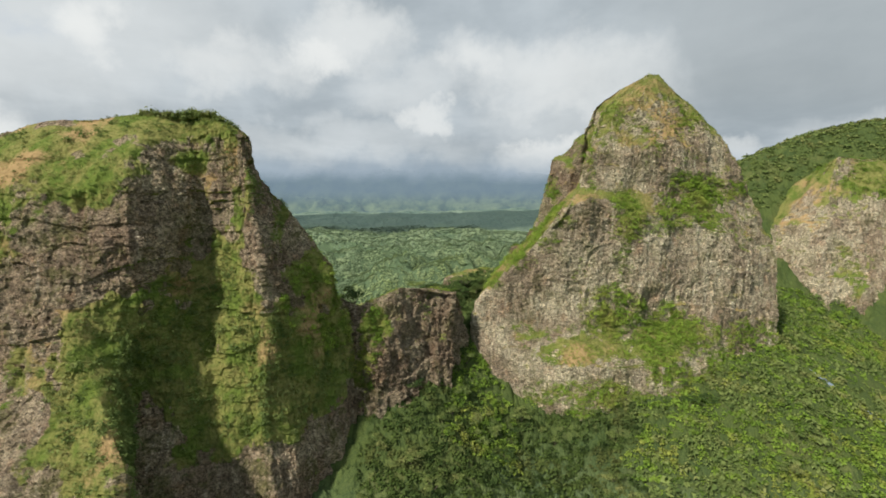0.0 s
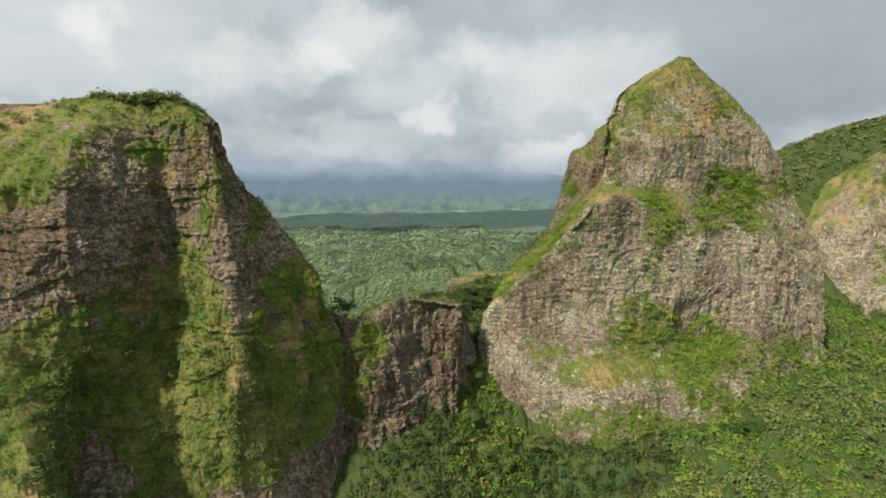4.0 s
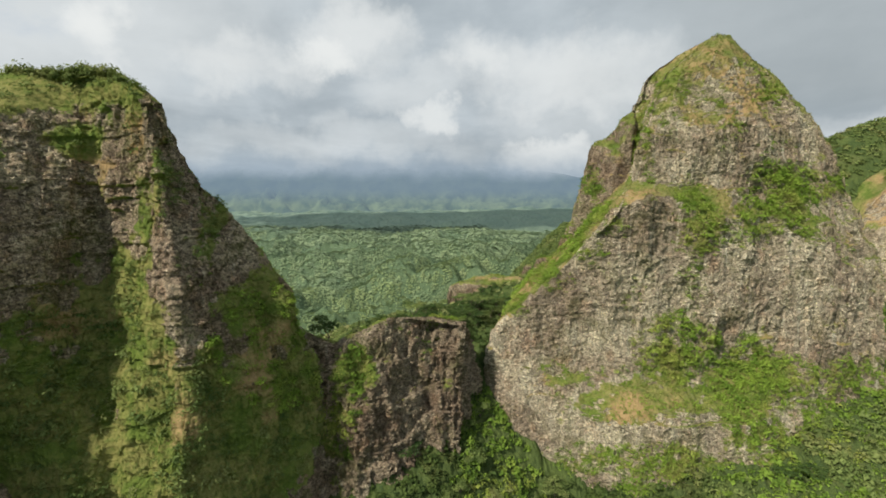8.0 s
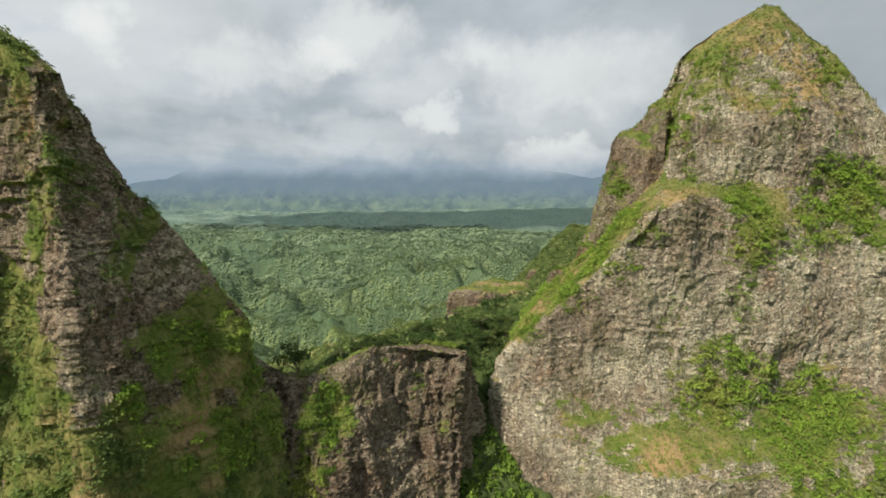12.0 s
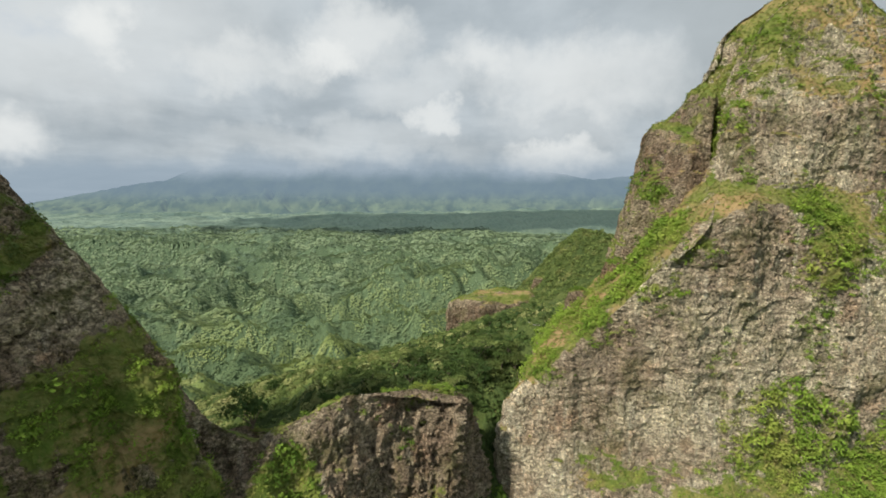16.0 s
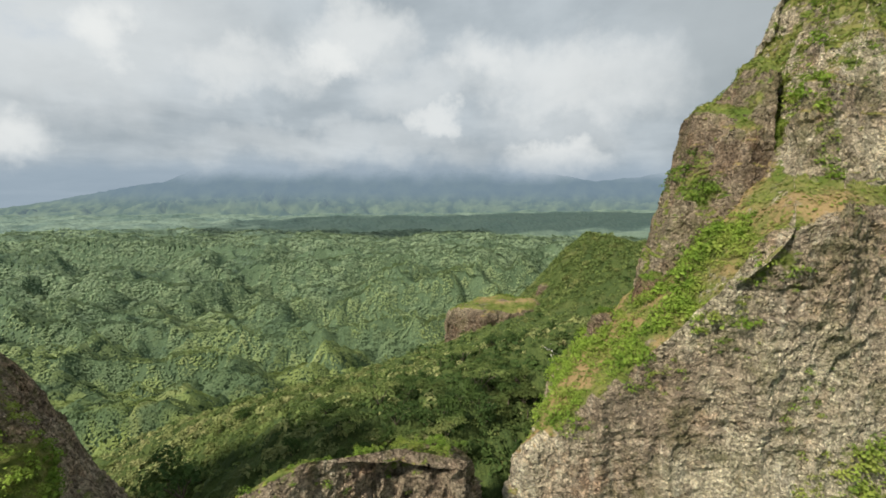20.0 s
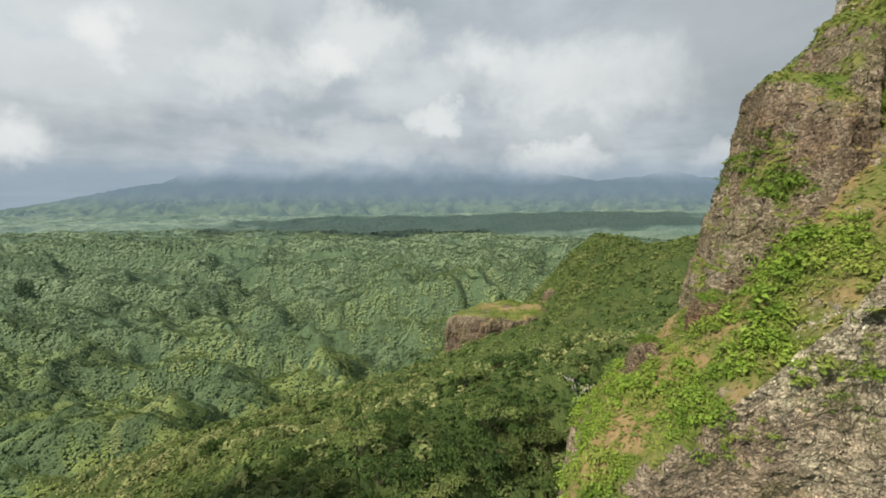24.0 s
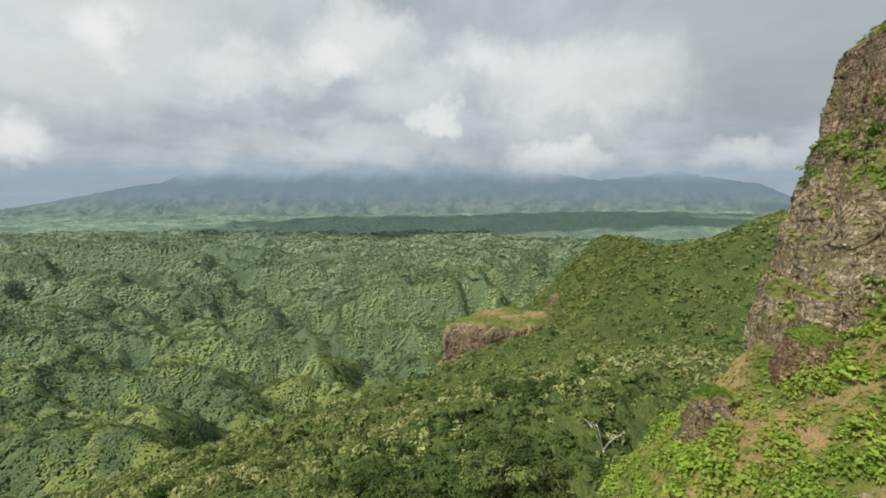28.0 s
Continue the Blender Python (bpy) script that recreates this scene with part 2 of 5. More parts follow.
    h = n.math("SUBTRACT", h, n.math("MULTIPLY", gaps, 0.55))
    soft = n.math("ADD", n.math("MULTIPLY", fine, 0.9), n.math("MULTIPLY", n.noise(p, 3.5, 4, 0.7), 0.5))
    h = n.math("ADD", n.math("MULTIPLY", h, n.math("SUBTRACT", 1.0, over)), n.math("MULTIPLY", soft, over))
    # each block of rock faces a little its own way
    broken_face = n.vec("ADD", lean(wall[0], 1.6), n.vec("ADD", lean(wall[1], 0.9), lean(wall[2], 1.0)))
    calm = n.vec("SCALE", broken_face)
    link = n.math("SUBTRACT", 1.0, n.math("MULTIPLY", over, 0.7))
    n.t.links.new(link, calm.node.inputs["Scale"])
    facing = n.vec("NORMALIZE", n.vec("ADD", geo.outputs["Normal"], calm))
    finish(n, c, 0.95, h, 0.9, 0.7, 0.1, facing=facing)
    return m


def forest_material():
    m, n = material("forest_canopy")
    p = n.add("ShaderNodeNewGeometry").outputs["Position"]
    flat = n.vec("MULTIPLY", p, (1, 1, 0.0))
    tree = n.add("ShaderNodeTexVoronoi", {"Vector": flat, "Scale": 0.05}).outputs["Color"]
    rnd = n.add("ShaderNodeSeparateColor", {0: tree}).outputs[0]
    bushy = n.add("ShaderNodeSeparateColor", {0: n.add("ShaderNodeTexVoronoi", {"Vector": flat, "Scale": 0.18}).outputs["Color"]}).outputs[1]
    big = n.noise(p, 0.005, 5, 0.65, 0.5)
    small = n.noise(p, 0.33, 7, 0.85)
    leafy = n.noise(p, 1.5, 5, 0.8)
    own = n.add("ShaderNodeAttribute", attribute_name="crown").outputs["Fac"]
    pick = n.math("ADD", n.math("MULTIPLY", own, 0.7), n.math("ADD", n.math("MULTIPLY", rnd, 0.15), n.math("MULTIPLY", bushy, 0.15)))
    # the valley: greens greyed for the haze, with paler and darker patches
    v = n.mix(pick, (0.04, 0.07, 0.042), (0.105, 0.145, 0.09))
    v = n.mix(n.math("MULTIPLY", n.step(big, 0.5, 0.66), 0.6), v, (0.13, 0.165, 0.095))
    v = n.mix(n.math("MULTIPLY", n.step(big, 0.46, 0.33), 0.6), v, (0.035, 0.062, 0.045))
    # the slopes by the pass: yellow-green scrub with dry patches
    s = n.mix(pick, (0.035, 0.058, 0.016), (0.085, 0.112, 0.028))
    s = n.mix(n.math("MULTIPLY", n.step(n.noise(p, 0.035, 4, 0.65), 0.5, 0.68), 0.5), s, (0.13, 0.13, 0.045))
    c = n.mix(n.add("ShaderNodeAttribute", attribute_name="valley").outputs["Fac"], s, v)
    # far off a blue-green tint is mixed in, standing for the haze
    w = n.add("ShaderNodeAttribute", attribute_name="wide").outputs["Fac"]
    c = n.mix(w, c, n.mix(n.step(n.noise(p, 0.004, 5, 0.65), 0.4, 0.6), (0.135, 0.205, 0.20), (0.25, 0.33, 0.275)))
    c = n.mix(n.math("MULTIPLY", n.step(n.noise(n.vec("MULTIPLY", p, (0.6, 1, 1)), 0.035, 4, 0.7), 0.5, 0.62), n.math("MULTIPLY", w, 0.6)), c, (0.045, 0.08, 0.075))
    # a cloud's shadow on the far plain, painted as a dark blue band
    st = n.add("ShaderNodeAttribute", attribute_name="cloud_shade").outputs["Fac"]
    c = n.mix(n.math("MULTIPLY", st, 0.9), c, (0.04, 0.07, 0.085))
    leafy = n.noise(p, 1.5, 5, 0.8)
    c = n.mix(n.step(small, 0.36, 0.58), n.mix(0.38, c, (0.025, 0.05, 0.025)), c)
    c = n.mix(n.step(leafy, 0.42, 0.60), n.mix(0.3, c, (0.02, 0.04, 0.015)), n.mix(0.12, c, (0.30, 0.36, 0.12)))
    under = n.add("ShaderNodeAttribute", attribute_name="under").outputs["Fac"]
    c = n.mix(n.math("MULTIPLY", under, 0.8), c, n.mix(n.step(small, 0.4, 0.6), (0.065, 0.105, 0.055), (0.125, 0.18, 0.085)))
    a = n.add("ShaderNodeAttribute", attribute_name="soil").outputs["Fac"]
    c = n.mix(n.math("MULTIPLY", a, 0.7), c, (0.24, 0.205, 0.15))
    finish(n, c, 0.85, n.noise(p, 0.45, 2, 0.5), 0.5, 0.7, 0.1)
    return m


def leaf_material(name, dark, fresh, dry, stands=0.0):
    m, n = material(name)
    g = n.add("ShaderNodeNewGeometry")
    p, isl = g.outputs["Position"], g.outputs["Random Per Island"]
    c = n.mix(n.step(n.noise(p, 0.13, 4, 0.65), 0.36, 0.62), dark, fresh)
    c = n.mix(n.math("MULTIPLY", n.step(n.noise(p, 0.045, 3, 0.6), 0.5, 0.68), 0.7), c, dry)
    c = n.mix(n.math("MULTIPLY", isl, 0.6 - 0.5 * stands), c, n.mix(0.5, c, fresh, "ADD"))
    c = n.mix(n.step(isl, 0.25, 0.0, 0.0, 0.5 - 0.4 * stands), c, dark)
    if stands:
        c = n.mix(n.math("MULTIPLY", n.step(n.noise(p, 0.006, 4, 0.6, 0.5), 0.53, 0.41), stands), c, tuple(k * 0.85 for k in dark))
        c = n.mix(n.math("MULTIPLY", n.step(n.noise(p, 0.009, 4, 0.6), 0.54, 0.66), stands * 0.7), c, dry)
    finish(n, c, 0.75, None, spec=0.08, translucent=0.28)
    return m


def valley_material():
    """Leaves of the valley's trees, each tree with a green of its own."""
    m, n = material("valley_leaves")
    g = n.add("ShaderNodeNewGeometry")
    p, isl = g.outputs["Position"], g.outputs["Random Per Island"]
    own = n.add("ShaderNodeAttribute", attribute_name="crown").outputs["Fac"]
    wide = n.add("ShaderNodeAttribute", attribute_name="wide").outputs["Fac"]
    cloud_shade = n.add("ShaderNodeAttribute", attribute_name="cloud_shade").outputs["Fac"]
    c = n.mix(n.step(own, 0.0, 1.0), (0.14, 0.20, 0.085), (0.33, 0.395, 0.125))
    c = n.mix(n.step(own, 0.9, 1.0, 0.0, 0.5), c, (0.37, 0.38, 0.18))
    c = n.mix(n.math("MULTIPLY", n.step(n.noise(p, 0.0055, 4, 0.55, 0.6), 0.54, 0.42), 0.8), c, (0.11, 0.18, 0.10))
    c = n.mix(n.math("MULTIPLY", n.step(n.noise(p, 0.010, 4, 0.6), 0.54, 0.68), 0.45), c, (0.35, 0.41, 0.15))
    # haze put into the leaf colour, bluer with distance
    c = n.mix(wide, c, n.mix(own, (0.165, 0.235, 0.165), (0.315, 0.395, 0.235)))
    # the same painted cloud shadow on the far trees
    c = n.mix(n.math("MULTIPLY", cloud_shade, 0.85), c, (0.05, 0.085, 0.085))
    c = n.mix(n.math("MULTIPLY", isl, 0.18), c, n.mix(0.4, c, (0.2, 0.26, 0.1), "ADD"))
    finish(n, c, 0.75, None, spec=0.08, translucent=0.28)
    return m


def bark_material(name, colour):
    m, n = material(name)
    p = n.add("ShaderNodeNewGeometry").outputs["Position"]
    v = n.noise(n.vec("MULTIPLY", p, (1, 1, 0.3)), 6.0, 5, 0.7)
    c = n.mix(v, tuple(k * 0.5 for k in colour), tuple(min(1, k * 1.4) for k in colour))
    finish(n, c, 0.9, v, 0.6, 0.05)
    return m


def range_material():
    """Hills so far off that blue haze is mixed into them as a glow, more with height."""
    m, n = material("distant_hills")
    p = n.add("ShaderNodeNewGeometry").outputs["Position"]
    z = n.add("ShaderNodeSeparateXYZ", {0: p}).outputs[2]
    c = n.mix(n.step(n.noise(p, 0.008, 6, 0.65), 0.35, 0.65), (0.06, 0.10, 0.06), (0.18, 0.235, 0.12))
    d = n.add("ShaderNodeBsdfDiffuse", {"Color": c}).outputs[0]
    # emission on the hills themselves, in place of the hazy air
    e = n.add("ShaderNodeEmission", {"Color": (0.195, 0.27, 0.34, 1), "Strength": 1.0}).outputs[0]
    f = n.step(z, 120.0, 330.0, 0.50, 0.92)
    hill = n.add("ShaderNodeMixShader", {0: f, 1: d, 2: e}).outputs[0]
    # the crest is lost in the cloud that lies on it
    veil = n.step(n.math("ADD", z, n.math("MULTIPLY", n.math("SUBTRACT", n.noise(p, 0.0022, 5, 0.6), 0.5), 190.0)), 370.0, 530.0)
    n.add("ShaderNodeOutputMaterial", {0: n.add("ShaderNodeMixShader", {0: veil, 1: hill, 2: n.add("ShaderNodeBsdfTransparent").outputs[0]}).outputs[0]})
    return m


ROCK, FOREST = rock_material("weathered_basalt", (1.62, 1.64, 1.51)), forest_material()
RED_ROCK, BROWN_ROCK = rock_material("rusty_basalt", (0.70, 0.57, 0.47)), rock_material("brown_basalt", (0.98, 0.93, 0.83))
DARK_ROCK = rock_material("dark_basalt", (1.12, 1.06, 0.95), 1.4)
SHRUB = leaf_material("shrub_leaves", (0.085, 0.15, 0.024), (0.19, 0.28, 0.045), (0.30, 0.29, 0.075))
CROWN = leaf_material("forest_leaves", (0.08, 0.125, 0.036), (0.185, 0.232, 0.072), (0.29, 0.28, 0.11))
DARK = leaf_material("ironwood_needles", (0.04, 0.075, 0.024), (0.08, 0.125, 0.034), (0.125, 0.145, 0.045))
# thicket leaves with a passing cloud's shade put into the green
GULLY_SHADED = leaf_material("cloud_shaded_gully_leaves", (0.032, 0.056, 0.017), (0.08, 0.118, 0.03), (0.125, 0.13, 0.045))
GRASS = leaf_material("tuft_grass", (0.10, 0.145, 0.03), (0.24, 0.27, 0.06), (0.40, 0.31, 0.14))
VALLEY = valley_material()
BRUSH = leaf_material("brush_leaves", (0.16, 0.19, 0.07), (0.31, 0.33, 0.13), (0.43, 0.39, 0.19))
LIME = leaf_material("fresh_shrub_leaves", (0.12, 0.20, 0.03), (0.25, 0.35, 0.055), (0.33, 0.33, 0.09))
BARK, PALE = bark_material("brown_bark", (0.16, 0.125, 0.095)), bark_material("pale_bark", (0.58, 0.55, 0.50))
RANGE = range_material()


# ---------------------------------------------------------------- the land
class Land:
    """A smooth surface through known heights."""

    def __init__(self):
        self.pts = []

    def rise(self, *pts):
        self.pts += pts

    def solve(self):
        self.p = np.array(self.pts, float)
        d = np.sqrt(((self.p[:, None, :2] - self.p[None, :, :2]) ** 2).sum(-1) + 900.0)
        k = len(self.p)
        a = np.zeros((k + 1, k + 1))
        a[:k, :k], a[:k, k], a[k, :k] = d, 1, 1
        self.w = np.linalg.solve(a, np.append(self.p[:, 2], 0))

    def at(self, x, y):
        x, y = np.asarray(x, float), np.asarray(y, float)
        out = np.full(x.shape, self.w[-1])
        for (px, py, _), w in zip(self.p, self.w):
            out += w * np.sqrt((x - px) ** 2 + (y - py) ** 2 + 900.0)
        return out


land = Land()
# the slope below the cliffs, towards the start of the flight
land.rise((0, -4500, -150), (0, -1200, -140), (0, -300, -115), (0, 0, -75), (0, 150, -12), (-10, 230, 32), (-20, 275, 55), (0, 300, 66), (16, 325, 82),
          (55, 300, 36), (95, 303, 44), (140, 302, 52), (200, 318, 66), (260, 346, 76), (200, 250, 36), (330, 395, 76), (423, 475, 78), (330, 280, 36), (480, 330, 20))
land.rise((-60, 265, 40), (-60, 190, 0), (-150, 130, 20), (-300, 120, 10), (-330, 320, 20), (900, 200, -40), (-900, 200, -90), (1500, -1500, -150), (-1500, -1500, -150))
# the pass and the crest beyond it
land.rise((15, 350, 108), (10, 378, 124), (-30, 352, 119), (-60, 345, 104), (0, 400, 122), (5, 453, 112), (30, 560, 86), (34, 633, 73), (55, 700, 68),
          (100, 745, 78), (138, 775, 120), (173, 800, 156), (240, 800, 141), (312, 790, 164), (396, 790, 180), (480, 612, 272), (390, 606, 238), (570, 620, 300), (900, 700, 330))
land.rise((60, 430, 134), (110, 480, 126), (130, 570, 104), (160, 660, 100), (260, 560, 130), (-45, 487, 84), (-70, 410, 104), (-110, 460, 80), (-150, 485, 62),
          (-205, 500, 42), (-130, 600, 34), (-60, 630, 46), (0, 712, 40), (-110, 380, 70), (-200, 400, 20))
# the valley and the plain
land.rise((-60, 740, -10), (-150, 720, -40), (-260, 640, -60), (-330, 850, -120), (60, 850, 20), (0, 960, -105), (-330, 1128, -176), (150, 1000, -40),
          (320, 960, 60), (320, 1250, -100), (-700, 900, -170), (-738, 1553, -168), (0, 1350, -140), (0, 1800, -22), (-900, 2100, -60), (900, 1800, -20))
land.rise((0, 3000, 5), (-2200, 3000, 10), (2200, 3000, 20), (0, 4200, 95), (-2600, 4200, 90), (2600, 4200, 110), (-4500, 0, -150), (4500, 0, -150),
          (-4500, 4200, 60), (4500, 4200, 90), (4500, -4500, -150), (-4500, -4500, -150))
land.rise((300, 3450, 105), (1200, 3450, 118), (2200, 3400, 100), (-600, 3550, 80), (-1700, 3600, 45))
land.solve()


def crowns(x, y, cell, seed, lo, hi, round_=0.5, wide=(0.45, 0.5)):
    """Height of the domes of trees that stand about one cell apart, and a number of its own for each tree."""
    gx, gy = np.floor(x / cell).astype(np.int64), np.floor(y / cell).astype(np.int64)
    top, own = np.zeros(x.shape), np.zeros(x.shape)
    for a in (-1, 0, 1):
        for b in (-1, 0, 1):
            ix, iy = gx + a, gy + b
            cx = (ix + 0.15 + 0.7 * lattice(ix, iy, 1, seed)) * cell
            cy = (iy + 0.15 + 0.7 * lattice(ix, iy, 2, seed)) * cell
            r = cell * (wide[0] + wide[1] * lattice(ix, iy, 3, seed))
            h = lo + (hi - lo) * lattice(ix, iy, 4, seed)
            q = ((x - cx) ** 2 + (y - cy) ** 2) / (r * r)
            t = h * np.clip(1 - q, 0, 1) ** round_
            own = np.where(t > top, lattice(ix, iy, 6, seed), own)
            top = np.maximum(top, t)
    return top, own


def higher(a, b, w=1.0):
    t = b[0] * w
    return np.maximum(a[0], t), np.where(t > a[0], b[1], a[1])


def in_valley(x, y):
    return smooth(45 - land.at(x, y), 0, 60) * smooth(np.hypot(x, y - 330), 250, 450)


def jungle(x, y):
    """The valley's trees: dark round crowns, with stands of tall flat paler ones. Heights, and how pale each tree is."""
    wild = fbm(x / 190, y / 150, 0, 5, 3)
    low = higher(crowns(x, y, 10.0, 3, 2, 6), crowns(x + 2, y + 9, 15.0, 13, 3, 8))
    low = low[0], low[1] ** 2 * 0.55
    tall = crowns(x + 7, y + 3, 24.0, 9, 10, 17, 0.28, (0.36, 0.28))
    t = higher(low, (tall[0], 0.5 + 0.5 * tall[1]), smooth(wild, -0.5, -0.3))
    tall = crowns(x - 5, y + 8, 35.0, 19, 14, 23, 0.28, (0.36, 0.28))
    return higher(t, (tall[0], 0.6 + 0.4 * tall[1]), smooth(wild, -0.2, 0.05))


def canopy(x, y, r, own=False):
    t = jungle(x, y)
    near = in_valley(x, y)
    low = higher(crowns(x, y, 5.0, 21, 1.4, 4.2), crowns(x + 3, y, 11.0, 22, 1.0, 7.5))
    if own:
        return np.where(near > 0.5, t[1], low[1])
    thin = 0.35  # the leaves of each crown stand above
    return (low[0] + 0.5 * fbm(x / 2.5, y / 2.5, 0, 28, 2)) * (1 - near) + (t[0] + fbm(x / 5, y / 5, 0, 8, 2) * 1.3) * near * thin


def swell(x, y):
    """The lie of the land between the known heights."""
    r = np.hypot(x, y)
    far = smooth(r, 600, 1500)
    hollow = smooth(r, 560, 1000) * smooth(30 - land.at(x, y), 0, 70)
    ridges = 1 - np.abs(fbm(x / 330 + 0.4 * fbm(x / 300, y / 300, 0, 33, 2), y / 210, 0, 34, 3))
    spurs = 1 - np.abs(fbm(x / 120 + y / 260, y / 95, 0, 38, 2))
    return fbm(x / 170, y / 170, 0, 2, 3) * (3 + 9 * far) + (105 * (ridges - 0.64) + 30 * (spurs - 0.6)) * hollow


MID = (4.0, 205.0)


def surface(x, y):
    """The height of the foliage that covers the land."""
    d = np.hypot(x - MID[0], y - MID[1])
    z = land.at(x, y) + swell(x, y) + canopy(x, y, d)
    fine = 1 - smooth(d, 350, 800)
    return z + fine * (0.75 * fbm(x / 1.5, y / 1.5, 0, 35, 2) + 0.5 * fbm(x / 3.4, y / 3.4, 0, 36, 2)) + (1 - fine) * 0.9 * fbm(x / 3.5, y / 3.5, 0, 37, 2)


# where the plain's colour is darkened as by a cloud's shadow
def cloud_shade_at(x, y):
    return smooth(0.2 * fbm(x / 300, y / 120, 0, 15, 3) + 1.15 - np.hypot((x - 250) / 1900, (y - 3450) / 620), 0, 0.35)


def build_land():
    ring_b, ring_c = [300.0], [850.0]
    while ring_b[-1] < 852:
        ring_b.append(ring_b[-1] + 0.9 + (ring_b[-1] - 300) * 0.004)
    while ring_c[-1] < 6500:
        r = ring_c[-1]
        ring_c.append(r + (5.0 if r < 1300 else 0.007 * r))
    rings = ((np.concatenate([[3.0, 12.0], np.arange(22, 301.5, 1.3)]), 96, 520), (np.array(ring_b), 62, 560), (np.array(ring_c), 54, 460))
    verts, faces, wooded, base = [], [], [], 0
    for rad, half, cols in rings:
        ang = np.radians(np.concatenate([np.linspace(-half, half, cols), np.linspace(half + 3, 357 - half, 46)]))
        rr, aa = np.meshgrid(rad, ang, indexing="ij")
        faces.append(grid_faces(len(rad), len(ang), True)[:, ::-1] + base)
        verts.append(np.stack([MID[0] + rr * np.sin(aa), MID[1] + rr * np.cos(aa)], -1).reshape(-1, 2))
        wooded.append((aa <= math.radians(half) + 1e-6).ravel())
        base += rr.size
    x, y = np.concatenate(verts).T
    wooded = np.concatenate(wooded)
    rr = np.hypot(x, y)
    z = np.where(wooded, surface(x, y), land.at(x, y) + swell(x, y) + 5)
    soil = smooth(1 - np.hypot((x + 1260) / 130, (y - 2080) / 60) + 0.3 * fbm(x / 40, y / 40, 0, 6, 3), 0.0, 0.4)
    cloud_shade = cloud_shade_at(x, y)
    # grows with distance and brings in the painted haze
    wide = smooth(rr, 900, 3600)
    me = mesh_of("ground", np.stack([x, y, z], -1), np.concatenate(faces), [("soil", soil), ("under", smooth(45 - land.at(x, y), 0, 60) * smooth(np.hypot(x, y - 200), 3900, 3600)), ("cloud_shade", cloud_shade), ("wide", wide), ("valley", smooth(45 - land.at(x, y), 0, 60)), ("crown", canopy(x, y, rr, True))])
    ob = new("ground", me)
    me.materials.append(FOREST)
    return tagged(ob, "valley and slopes under a dense green forest canopy", "ground", kind="structure")


build_land()


